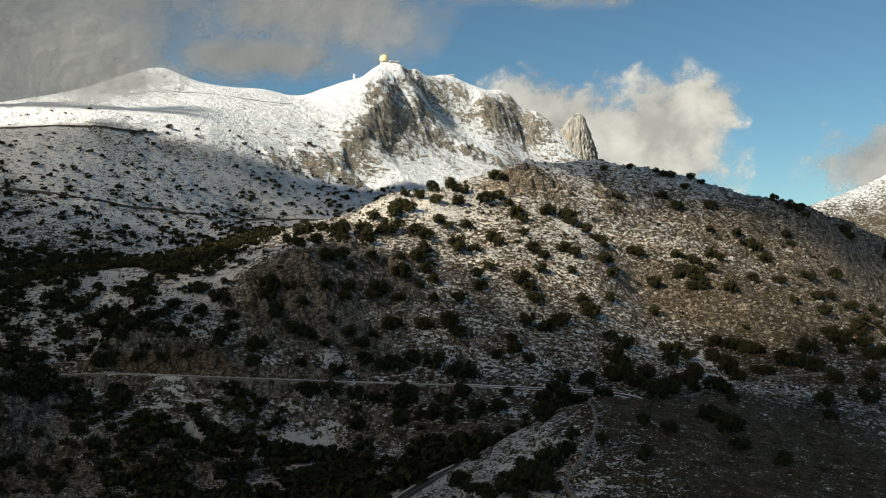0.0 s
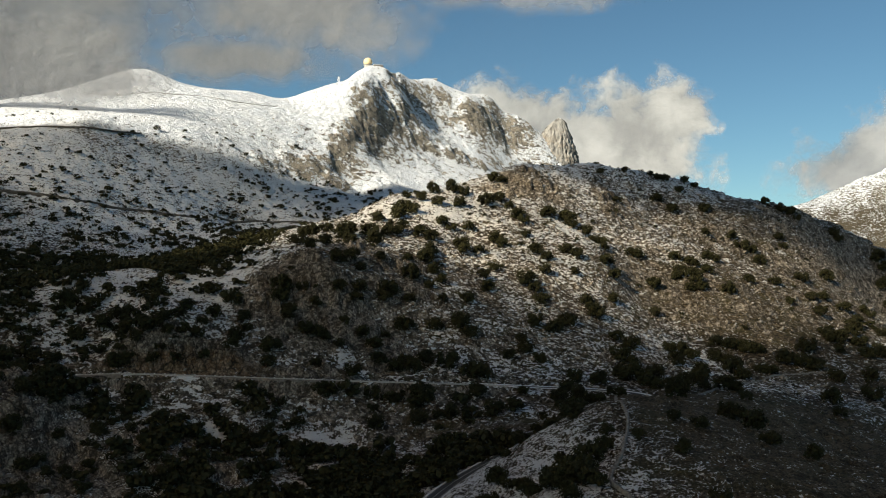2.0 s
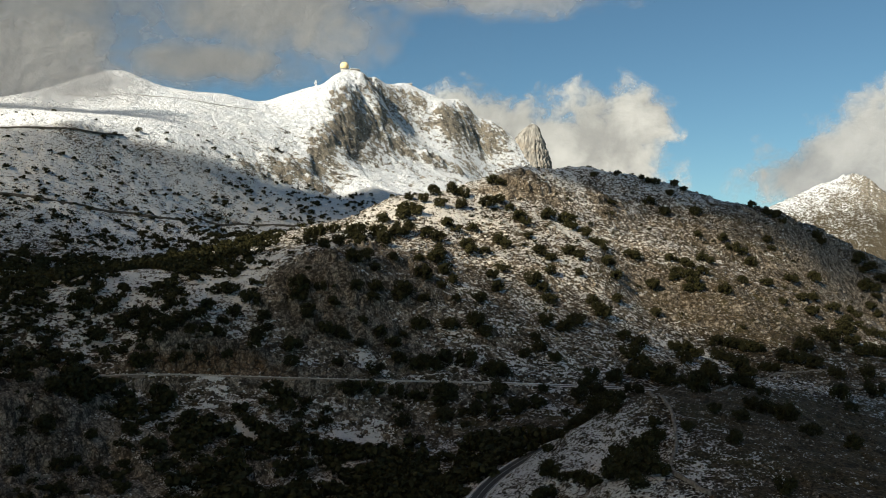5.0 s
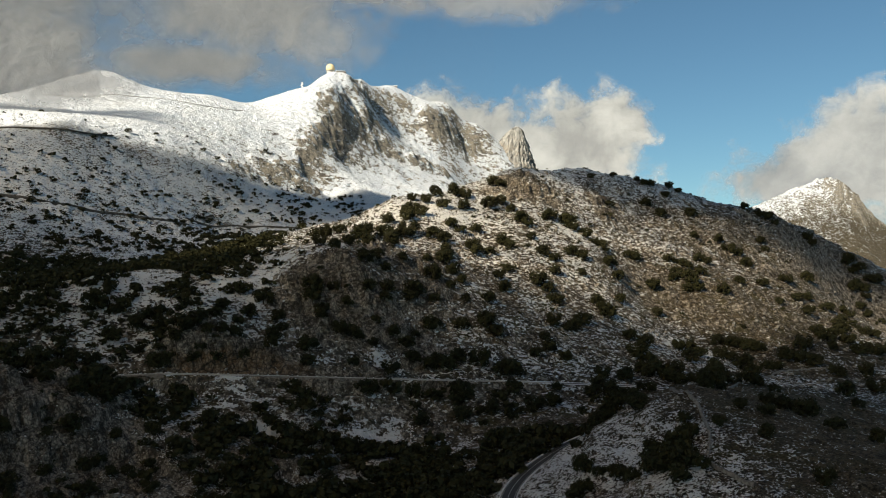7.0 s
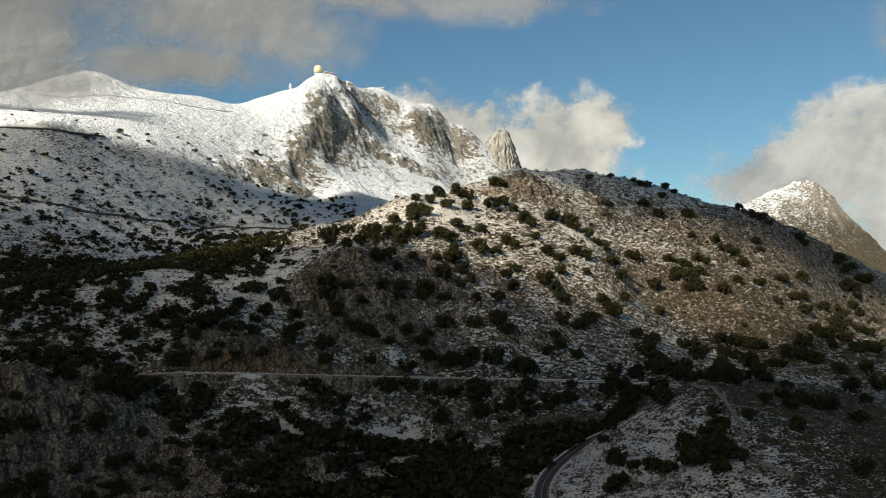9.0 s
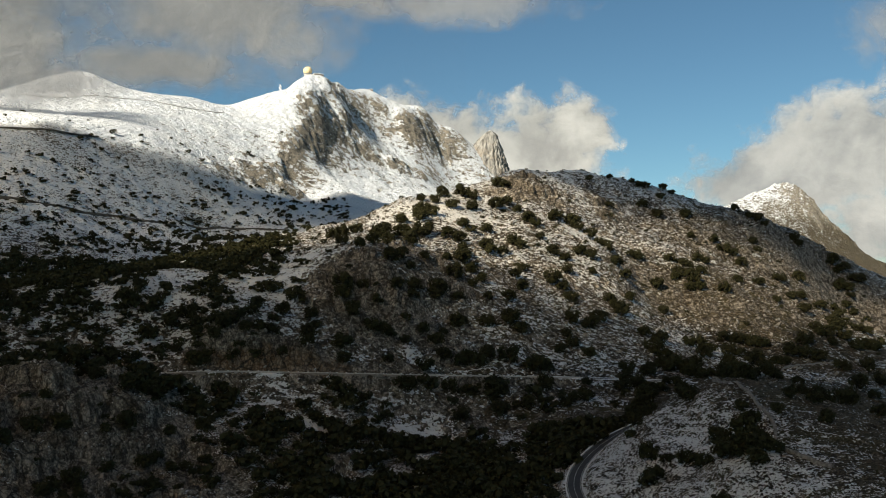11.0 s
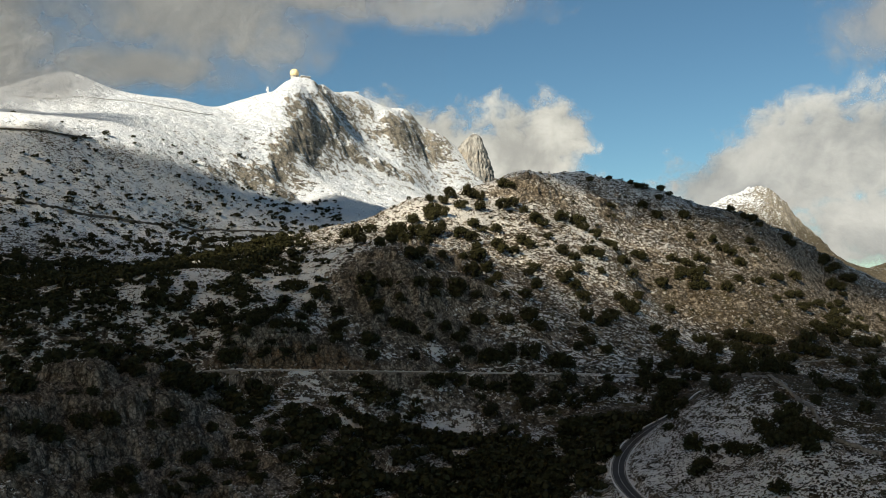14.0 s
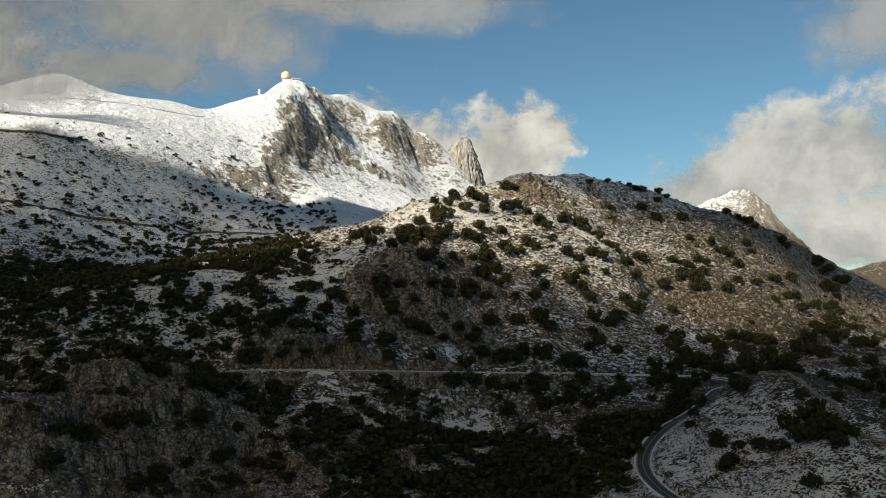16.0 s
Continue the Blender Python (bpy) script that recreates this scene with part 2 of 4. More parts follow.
# Lines of the land in metres: crests, spurs, slope breaks, hollows.
HILL_CREST = [(-156, 800, 134), (-124, 790, 138), (-98, 755, 143), (-76, 690, 136), (-52, 697, 152), (-28, 715, 162.5), (4, 740, 168),
              (26, 755, 173.5), (55, 769, 188), (75, 778, 196), (105, 802, 199), (149, 838, 205), (194, 857, 202), (230, 868, 197),
              (278, 862, 181), (325, 852, 166), (372, 862, 158), (436, 893, 141), (500, 932, 122), (560, 965, 101), (620, 1000, 80)]
HILL_BACK = [(-60, 860, 140), (60, 900, 150), (160, 950, 152), (290, 970, 130), (450, 1010, 95), (640, 1100, 50)]
HILL_FACE = [(126, 721, 131), (131, 676, 105), (147, 672, 82), (293, 745, 93), (236, 687, 80), (70, 577, 61), (26, 587, 83),
             (62, 624, 95), (29, 665, 122), (-10, 614, 112), (-51, 565, 103), (-81, 528, 98), (-89, 504, 62), (-33, 529, 60),
             (-115, 488, 56), (-138, 470, 50), (-164, 464, 57), (60, 735, 165), (200, 790, 150), (350, 790, 105), (438, 821, 55)]
HILL_FOOT = [(188, 617, 37), (269, 637, 45), (265, 584, 26), (24, 512, 40), (-22, 509, 43), (-59, 503, 47), (7, 535, 60), (340, 660, 38), (480, 780, 30)]
LEFT_SPUR = [(-181, 474, 67), (-214, 497, 75), (-255, 485, 73), (-286, 472, 73), (-189, 478, 61), (-246, 520, 90), (-214, 537, 95),
             (-144, 561, 100), (-111, 535, 102), (-340, 460, 66), (-420, 470, 60), (-300, 540, 84), (-180, 620, 104), (-110, 640, 124)]
WOODED_RISE = [(-359, 700, 97), (-329, 740, 100), (-294, 780, 102), (-249, 800, 110), (-199, 810, 121), (-470, 690, 100), (-300, 630, 88), (-220, 700, 106)]
ROAD_LINE = [(-345, 404, 32), (-290, 422, 37), (-240, 437, 41.5), (-200, 448, 44), (-168, 457, 43.5), (-129, 461, 41.5), (-70, 471, 38), (-10, 483, 34.5), (40, 491, 31.2),
             (78, 495, 28.8), (100, 489, 27.6), (108, 474, 26.8), (99, 458, 26.2), (79, 443, 25.0), (60, 422, 22.3), (40, 402, 19.3),
             (20, 388, 15.6), (4, 373, 12.0), (-10, 353, 9.2), (-20, 331, 7.2), (-25, 309, 5.6), (-25, 290, 4.2), (-20, 266, 2.6), (-12, 238, 1.0), (-8, 205, -0.5)]
BELOW_ROAD = [(-138, 448, 32), (-103, 449, 25), (-65, 445, 12), (-133, 405, 10), (-175, 390, 10), (-164, 421, 23), (-197, 421, 38), (8, 470, 24),
              (-20, 440, 11), (-60, 400, 0), (-70, 350, -8), (-120, 370, -4), (30, 440, 16), (-45, 420, 4), (-60, 290, -16), (-110, 300, -14), (0, 420, 12)]
LEFT_CRAG = [(-257, 340, 37), (-243, 354, 28), (-241, 394, 51.5), (-230, 399, 46), (-218, 411, 46.5), (-224, 382, 41), (-206, 404, 37), (-199, 391, 27), (-207, 377, 19),
             (-186, 420, 30), (-263, 354, 41), (-251, 372, 40), (-214, 359, 12), (-191, 389, 16), (-241, 330, 13), (-276, 345, 39), (-310, 345, 34), (-300, 310, 10), (-180, 340, -4),
             (-272, 458, 60), (-250, 420, 42), (-285, 390, 36), (-360, 380, 28), (-330, 310, 8)]
RIGHT_KNOLL = [(20, 278, 25), (41, 278, 28), (50, 310, 34.5), (58, 340, 40.5), (66, 322, 36), (61, 358, 41.8), (27, 351, 29), (38, 367, 33), (46, 381, 32.5), (59, 402, 31.5), (71, 418, 31), (83, 432, 31), (35, 321, 28), (11, 287, 18), (8, 264, 18), (64, 378, 40),
               (82, 405, 36), (132, 391, 26), (140, 432, 31), (211, 486, 21), (201, 465, 20), (187, 405, 10), (100, 330, 33), (110, 260, 24),
               (40, 220, 18), (102, 440, 30), (150, 480, 29), (120, 520, 29), (160, 540, 30), (260, 430, 2), (300, 520, 14), (180, 320, 14)]
FAR_SLOPE = [(-306, 517, 72), (-405, 1065, 240), (-434, 1093, 286), (-433, 948, 187), (-354, 1028, 183), (-265, 1125, 166), (-268, 1285, 274), (-347, 1228, 302),
             (-339, 1005, 158), (-199, 1352, 258), (-63, 1436, 252), (-175, 990, 146), (-244, 1110, 148), (-150, 900, 128), (-330, 860, 118), (-130, 1200, 171),
             (-100, 1310, 205), (-165, 1290, 214), (-235, 1275, 240), (-520, 1010, 250), (-600, 960, 230), (-460, 870, 140), (0, 1080, 150), (60, 1300, 190)]
SUMMIT_RIDGE = [(-800, 1250, 330), (-660, 1350, 372), (-584, 1400, 402), (-540, 1450, 434), (-504, 1500, 456), (-457, 1520, 439), (-403, 1540, 431), (-341, 1580, 434),
                (-244, 1640, 444), (-204, 1670, 462), (-178, 1692, 475), (-151, 1730, 505), (-124, 1768, 528), (-92, 1790, 528), (-58, 1832, 525), (-33, 1862, 521),
                (12, 1935, 543), (76, 1970, 522), (160, 2000, 503), (221, 2040, 479), (256, 2070, 460), (287, 2090, 436), (312, 2112, 410), (340, 2130, 395), (390, 2140, 340), (480, 2200, 290)]
SUMMIT_FACE = [(-353, 1432, 387), (-237, 1566, 410), (-108, 1612, 434), (-129, 1542, 377), (-82, 1606, 380), (-152, 1467, 328), (-93, 1526, 306), (-48, 1825, 502),
               (-82, 1669, 440), (-35, 1704, 416), (-18, 1684, 368), (113, 1796, 335), (46, 1858, 415), (104, 1928, 482), (178, 1984, 442), (-198, 1446, 332), (-245, 1446, 355),
               (-310, 1334, 320), (-368, 1250, 316), (-168, 1402, 278), (-63, 1497, 272), (-272, 1180, 216), (-140, 1404, 247), (-219, 1362, 281), (-485, 1330, 357),
               (-515, 1250, 334), (55, 1745, 345), (235, 1970, 378), (190, 1850, 298)]
SUMMIT_BACK = [(-300, 1690, 395), (-255, 1725, 405), (-210, 1770, 430), (-165, 1805, 465), (-95, 1840, 490), (60, 2040, 470), (170, 2080, 440), (-500, 1800, 330), (-200, 1950, 380), (50, 2200, 400), (350, 2350, 280), (-900, 1700, 250), (300, 1800, 240), (200, 1600, 220), (480, 1900, 180), (420, 1500, 120)]
EAST_PEAK = [(2026, 3900, 492), (2110, 3960, 545), (2277, 4020, 588), (2360, 4030, 580), (2420, 4000, 556), (2474, 3950, 444), (2545, 3800, 275), (2536, 3500, 135),
             (2490, 3200, 25), (1900, 3600, 300), (2100, 3500, 280), (2200, 3750, 420), (1700, 3900, 380), (2250, 3300, 120), (2250, 4300, 380), (2750, 3900, 160), (1800, 3000, 60)]
FAR_AROUND = [(0, 3000, 120), (800, 2600, 60), (1300, 1900, 20), (1000, 1300, -10), (800, 900, -10), (700, 500, -40), (400, 250, -30), (-100, 100, -30), (-400, 150, -20),
              (-100, -400, -60), (600, -600, -60), (-900, -300, 20), (-900, 500, 90), (-1500, 900, 220), (-1300, 1700, 260), (-1000, 3000, 120), (3500, 2500, -20), (4500, 3500, 0),
              (3000, 3780, 240), (3100, 3700, 230), (2850, 3850, 190), (2850, 3250, 60), (1000, 4700, 60), (-2500, 4000, 80), (-4500, 1000, 60), (-3000, -3500, 0), (3000, -3500, -40), (0, -4800, 0), (4800, 0, -40)]
# Rock walls of the mountain and the east peak: the line of each crest, half width, height; a slanting one is gentle to the west and sheer to the east.
WALLS = [([(-100, 1670), (-113, 1610), (-138, 1560), (-144, 1490), (-160, 1439)], 19, 10, True), ([(-70, 1650), (-98, 1590), (-112, 1530)], 14, 8, True),
         ([(-78, 1752), (-58, 1766), (-40, 1795)], 18, 12, True), ([(-52, 1700), (-42, 1660)], 13, 10, True),
         ([(-34, 1674), (1, 1690), (47, 1715), (110, 1765)], 15, 14, False), ([(-222, 1345), (-178, 1378), (-138, 1388)], 13, 13, False), ([(-270, 1282), (-236, 1312)], 16, 9, False),
         ([(95, 1903), (150, 1950), (200, 1992), (240, 2030)], 20, 16, False), ([(-13, 1892), (46, 1915)], 10, 7, False),
         ([(2310, 3990), (2400, 3880), (2470, 3760)], 60, 18, True), ([(2250, 3900), (2300, 3750)], 34, 10, True)]
# Patches of the land: x, y, half sizes, more or less snow, bare rock, dry grass.
PATCHES = [(2, 300, 46, 80, 0.27, 0, 0), (150, 350, 95, 150, -0.42, 0.1, 0.7), (430, 850, 130, 90, -0.22, 0.45, 0.2), (0, 420, 90, 60, -0.05, 0, 0), (85, 432, 26, 24, -0.30, 0.3, 0.6), (245, 685, 85, 40, -0.26, 0.30, 0.35), (330, 725, 60, 45, -0.12, 0.25, 0.25),
           (-140, 548, 26, 44, 0.45, 0, 0), (-215, 537, 55, 28, 0.30, 0, 0), (-190, 490, 60, 25, 0.22, 0, 0), (-290, 480, 80, 40, 0.15, 0, 0), (176, 606, 30, 18, 0.4, 0, 0), (290, 600, 120, 60, -0.22, 0.15, 0.4),
           (108, 703, 15, 14, 0.4, 0, 0), (-61, 499, 7, 6, 0.7, 0, 0), (-67, 444, 9, 6, 0.5, 0, 0), (41, 460, 14, 7, 0.25, 0, 0), (-140, 450, 12, 4, 0.4, 0, 0), (-20, 692, 62, 26, 0.30, 0, 0.15), (100, 660, 50, 40, 0.10, 0, 0.1),
           (68, 749, 38, 16, -0.30, 1, 0), (152, 776, 15, 24, -0.15, 0.8, 0), (-92, 517, 36, 22, -0.32, 1, 0), (-46, 566, 34, 24, -0.15, 0.7, 0), (-68, 512, 52, 14, -0.2, 0.8, 0),
           (-128, 468, 50, 8, -0.35, 1, 0), (-240, 368, 75, 52, -0.30, 1, 0), (-120, 405, 45, 18, 0.05, 0.6, 0), (-85, 410, 60, 55, 0.20, 0.2, 0), (-127, 429, 12, 6, 0.3, 0, 0), (-60, 478, 60, 6, -0.25, 0.5, 0.3), (290, 790, 90, 40, -0.12, 0.35, 0.35), (200, 770, 40, 40, 0.05, 0.3, 0)]
LAND = np.array([q for part_ in (HILL_CREST, HILL_BACK, HILL_FACE, HILL_FOOT, LEFT_SPUR, WOODED_RISE, ROAD_LINE, BELOW_ROAD, LEFT_CRAG, RIGHT_KNOLL, FAR_SLOPE,
                                 SUMMIT_RIDGE, SUMMIT_FACE, SUMMIT_BACK, EAST_PEAK, FAR_AROUND) for q in part_], float)


def soft_of(x, y):
    """How rounded the land is: small close by, large far off."""
    return 6 + 0.012 * np.hypot(x + 90, y)


def land_weights():
    n = len(LAND)
    d = np.hypot(LAND[:, None, 0] - LAND[None, :, 0], LAND[:, None, 1] - LAND[None, :, 1])
    soft = soft_of(LAND[:, 0], LAND[:, 1])
    a = np.zeros((n + 3, n + 3))
    a[:n, :n] = -np.sqrt(d * d + soft[None, :] ** 2) - np.eye(n) * 0.15
    a[:n, n:] = np.c_[np.ones(n), LAND[:, :2] / 1000]
    a[n:, :n] = a[:n, n:].T
    return np.linalg.solve(a, np.r_[LAND[:, 2], 0, 0, 0]), soft


LAND_W, LAND_SOFT = land_weights()


def catmull(points, per):
    pts = np.array([points[0], *points, points[-1]], float)
    out = []
    for k in range(1, len(pts) - 2):
        a, b, c, d = pts[k - 1:k + 3]
        for t in np.arange(per) / per:
            out.append(0.5 * (2 * b + (c - a) * t + (2 * a - 5 * b + 4 * c - d) * t * t + (3 * b - a - 3 * c + d) * t ** 3))
    return np.array([*out, pts[-1]])


ROAD = catmull(ROAD_LINE, 8)


def road_at(x, y):
    """Distance to the road's middle and its height there."""
    best, level = np.full(x.shape, 1e9), np.zeros(x.shape)
    near = np.where((x > -330) & (x < 140) & (y > 180) & (y < 520))[0]
    px, py = x[near], y[near]
    b2, l2 = np.full(px.shape, 1e9), np.zeros(px.shape)
    for p, q in zip(ROAD[:-1], ROAD[1:]):
        e = q - p
        t = np.clip(((px - p[0]) * e[0] + (py - p[1]) * e[1]) / (e[0] ** 2 + e[1] ** 2 + 1e-9), 0, 1)
        dd = np.hypot(px - p[0] - t * e[0], py - p[1] - t * e[1])
        hit = dd < b2
        b2[hit], l2[hit] = dd[hit], (p[2] + t * e[2])[hit]
    best[near], level[near] = b2, l2
    return best, level


def base_height(x, y):
    n = len(LAND)
    z = LAND_W[n] + LAND_W[n + 1] * x / 1000 + LAND_W[n + 2] * y / 1000
    for k in range(n):
        z = z - LAND_W[k] * np.sqrt((x - LAND[k, 0]) ** 2 + (y - LAND[k, 1]) ** 2 + LAND_SOFT[k] ** 2)
    return z


def wall_field(x, y):
    """Height and bareness that the mountain's rock walls add."""
    up, bare = np.zeros(x.shape), np.zeros(x.shape)
    warp, ragged = 20 * perlin(x / 60, y / 60, 95), fbm(x, y, 46, 4, 97, 0.6)
    for line, wide, tall, slanting in WALLS:
        best, side = np.full(x.shape, 1e9), np.zeros(x.shape)
        for (x1, y1), (x2, y2) in zip(line[:-1], line[1:]):
            ex, ey = x2 - x1, y2 - y1
            px, py = x + warp - x1, y - y1
            t = np.clip((px * ex + py * ey) / (ex * ex + ey * ey), 0, 1)
            dd = np.hypot(px - t * ex, py - t * ey)
            hit = dd < best
            best[hit], side[hit] = dd[hit], (px - t * ex)[hit]
        reach = best * np.where(side < 0, 0.65, 1.25) if slanting else best
        up = np.maximum(up, tall * (1 - smooth(reach, 0.2 * wide, 1.5 * wide)))
        rock = best * np.where(side < 0, 1.9, 0.75) if slanting else best
        bare = np.maximum(bare, smooth(1 - rock / (1.5 * wide) + 1.3 * ragged, 0.2, 0.7))
    # small outcrops all over the rocky flank
    loose = smooth(fbm(x, y, 52, 4, 99, 0.6), 0.16, 0.42) * smooth(x, -190, -120) * smooth(y, 1370, 1450) * (1 - smooth(x, 250, 400))
    bare = np.maximum(bare, 0.6 * loose)
    return up, bare


def patch_field(x, y):
    """Snow, bareness and dry grass from the patches of the land."""
    wx, wy = x + 9 * perlin(x / 22, y / 22, 191), y + 9 * perlin(x / 22, y / 22, 192)
    lie, bare, turf = np.zeros(x.shape), np.zeros(x.shape), np.zeros(x.shape)
    for px, py, a, b, white, rock, grass in PATCHES:
        near = np.where((np.abs(x - px) < 2 * a + 12) & (np.abs(y - py) < 2 * b + 12))[0]
        k = 1 - smooth(np.hypot((wx[near] - px) / a, (wy[near] - py) / b), 0.55, 1.45)
        lie[near] += white * k
        bare[near] = np.maximum(bare[near], rock * k)
        turf[near] = np.maximum(turf[near], grass * k)
    return lie, bare, turf


def terraced(lift, steps):
    """Ledges and risers: what a slope gains when it breaks into steps."""
    out = 0.0
    for step_, amount in steps:
        f = lift / step_ - np.floor(lift / step_)
        out = out + amount * step_ * (smooth(f, 0.34, 0.70) - f)
    return out


def near_relief(x, y, z):
    hill = smooth(z, 70, 130)
    _, bare, _ = patch_field(x, y)
    wx, wy = x + 6 * perlin(x / 30, y / 30, 91), y + 6 * perlin(x / 30, y / 30, 92)
    rough, ridge = fbm(wx, wy, 34, 5, 11, 0.52), fbm(wx, wy, 26, 5, 31, 0.55, True)
    out = (1.7 + 1.3 * hill) * rough + (0.5 + 0.9 * hill + 3.6 * bare) * (ridge - 0.2)
    out = out + (0.8 + 0.9 * hill + 2.4 * bare) * (fbm(wx, wy, 9.5, 3, 37, 0.6, True) - 0.2)
    return out + (0.12 + 0.88 * bare) * terraced(z + out + 0.12 * x + 9 * rough, ((15.0, 0.55), (5.0, 0.5)))


def far_relief(x, y, z):
    walls, bare = wall_field(x, y)
    big = fbm(x, y, 130, 6, 51, 0.5) * 6 + (2.4 + 0.5 * walls) * (fbm(x + 15 * perlin(x / 90, y / 90, 93), y, 56, 6, 71, 0.66, True) - 0.25) + 0.45 * walls
    big = big + (1.5 + 0.3 * walls) * fbm(x, y, 26, 5, 75, 0.7)
    lift = z + big + 0.16 * x + 30 * fbm(x, y, 120, 5, 85, 0.62)
    big = big + (0.08 + 0.92 * bare) * terraced(lift, ((30.0, 0.20), (11.0, 0.28)))
    crest = np.full(x.shape, 1e9)
    for (x1, y1, _), (x2, y2, _) in zip(SUMMIT_RIDGE[:-1], SUMMIT_RIDGE[1:]):
        e = np.array([x2 - x1, y2 - y1])
        t = np.clip(((x - x1) * e[0] + (y - y1) * e[1]) / (e @ e), 0, 1)
        crest = np.minimum(crest, np.hypot(x - x1 - t * e[0], y - y1 - t * e[1]))
    big = (big - 1.5) * (0.40 + 0.60 * smooth(crest, 8, 60))
    east = smooth(y, 2900, 3500) * smooth(x, 1200, 1700)
    return big * (1 + 0.7 * east) * (1 - 0.25 * smooth(-x, 180, 330) * (1 - east))


def height(x, y):
    """The ground's height at places x, y (arrays)."""
    x, y = np.asarray(x, float).ravel(), np.asarray(y, float).ravel()
    z = base_height(x, y)
    far = smooth(y, 1080, 1420)
    d, level = road_at(x, y)
    relief = np.zeros(x.shape)
    k = np.where(far < 1)[0]
    if len(k):
        relief[k] += near_relief(x[k], y[k], z[k]) * (1 - far[k])
    k = np.where(far > 0)[0]
    if len(k):
        relief[k] += far_relief(x[k], y[k], z[k]) * far[k]
    z = z + relief * smooth(d, 4, 14)
    below = (x < 60) & (y < np.interp(x, ROAD[:64, 0], ROAD[:64, 1]))
    return np.where(d < 60, level - 0.25 + (z - level + 0.25) * smooth(d, 4.2, np.where(below, 6.5, 10.0)), z)


def land_layers(x, y, z):
    """How snowy, bare and grassy the ground is at each place."""
    lie, bare, turf = patch_field(x, y)
    k = np.where(y > 1080)[0]
    bare[k] = np.maximum(bare[k], wall_field(x[k], y[k])[1] * smooth(y[k], 1080, 1300))
    lie = lie + np.interp(z, [0, 60, 110, 160, 220, 320, 450], [-0.27, -0.22, -0.13, -0.02, 0.14, 0.34, 0.52])
    lie = lie + 0.24 * smooth(y, 820, 960) * (1 - smooth(z, 200, 320)) + 0.22 * fbm(x, y, 70, 4, 181)
    east = smooth(x, 600, 1000)
    lie = lie - east * np.interp(z, [0, 200, 420, 600], [0.5, 0.75, 0.62, 0.5])
    turf = np.maximum(turf, 0.8 * east * (1 - smooth(z, 250, 480)))
    return lie, bare, turf


CENTRE = (-90.0, -60.0)


def ground_sheet():
    """One sheet out to the horizon, finer where it lies before the hill and the mountain."""
    ang = np.radians(np.r_[np.linspace(-38, 47, 930), np.linspace(50, 319, 70)])
    rad = np.r_[np.linspace(8, 250, 24, endpoint=False), np.linspace(250, 1000, 490, endpoint=False), np.linspace(1000, 2250, 350, endpoint=False), np.geomspace(2250, 4880, 80)]
    a, r = np.meshgrid(ang, rad)
    x, y = (CENTRE[0] + r * np.sin(a)).ravel(), (CENTRE[1] + r * np.cos(a)).ravel()
    z = height(x, y)
    na, nr = len(ang), len(rad)
    co = np.c_[x, y, z]
    co = np.vstack([co, [CENTRE[0], CENTRE[1], float(height([CENTRE[0]], [CENTRE[1]])[0])]])
    i, j = np.meshgrid(np.arange(nr - 1), np.arange(na), indexing="ij")
    j2 = (j + 1) % na
    quads = np.stack([i * na + j, (i + 1) * na + j, (i + 1) * na + j2, i * na + j2], -1).reshape(-1, 4)[:, ::-1]
    k = np.arange(na)
    fan = np.stack([np.full(na, nr * na), k, (k + 1) % na], -1)[:, ::-1]
    me = bpy.data.meshes.new("ground")
    loops = np.r_[quads.ravel(), fan.ravel()]
    starts = np.r_[np.arange(len(quads)) * 4, len(quads) * 4 + np.arange(na) * 3]
    me.vertices.add(len(co))
    me.vertices.foreach_set("co", co.ravel())
    me.loops.add(len(loops))
    me.loops.foreach_set("vertex_index", loops.astype(np.int32))
    me.polygons.add(len(starts))
    me.polygons.foreach_set("loop_start", starts.astype(np.int32))
    me.polygons.foreach_set("use_smooth", np.ones(len(starts), bool))
    me.update(calc_edges=True)
    for name, values in zip(("lie", "bare", "turf"), land_layers(*co.T)):
        me.attributes.new(name, "FLOAT", "POINT").data.foreach_set("value", values.astype(np.float32))
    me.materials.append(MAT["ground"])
    return tagged(new("ground", me), "rocky limestone hillsides and valley dusted with fresh snow", "ground", kind="structure")


ground = ground_sheet()


# ---------------------------------------------------------------- building helpers
def part(name, bm, material, parent=None, label="", shade=False):
    """Link a bmesh as one mesh object under a thing."""
    me = bpy.data.meshes.new(name)
    bm.to_mesh(me)
    bm.free()
    for m_ in material if isinstance(material, (list, tuple)) else (material,):
        me.materials.append(m_)
    if shade:
        me.polygons.foreach_set("use_smooth", np.ones(len(me.polygons), bool))
    ob = new(name, me)
    if parent:
        ob.parent = parent
    if label:
        ob["label"] = label
    return ob


def thing(name, label, category, at=(0, 0, 0), group="", kind=""):
    ob = new(name)
    ob.location = at
    return tagged(ob, label, category, group, kind)


def sheet(name, grid, material, uv=None):
    """A smooth mesh from a grid of points (rows, columns, 3), with optional uv."""
    nr, nc = grid.shape[:2]
    i, j = np.meshgrid(np.arange(nr - 1), np.arange(nc - 1), indexing="ij")
    q = np.stack([i * nc + j, i * nc + j + 1, (i + 1) * nc + j + 1, (i + 1) * nc + j], -1).reshape(-1, 4)
    me = bpy.data.meshes.new(name)
    me.from_pydata(grid.reshape(-1, 3).tolist(), [], q.tolist())
    me.polygons.foreach_set("use_smooth", np.ones(len(me.polygons), bool))
    if uv is not None:
        layer = me.uv_layers.new(name="uv")
        layer.data.foreach_set("uv", uv.reshape(-1, 2)[q.ravel()].ravel())
    me.materials.append(material)
    return new(name, me)


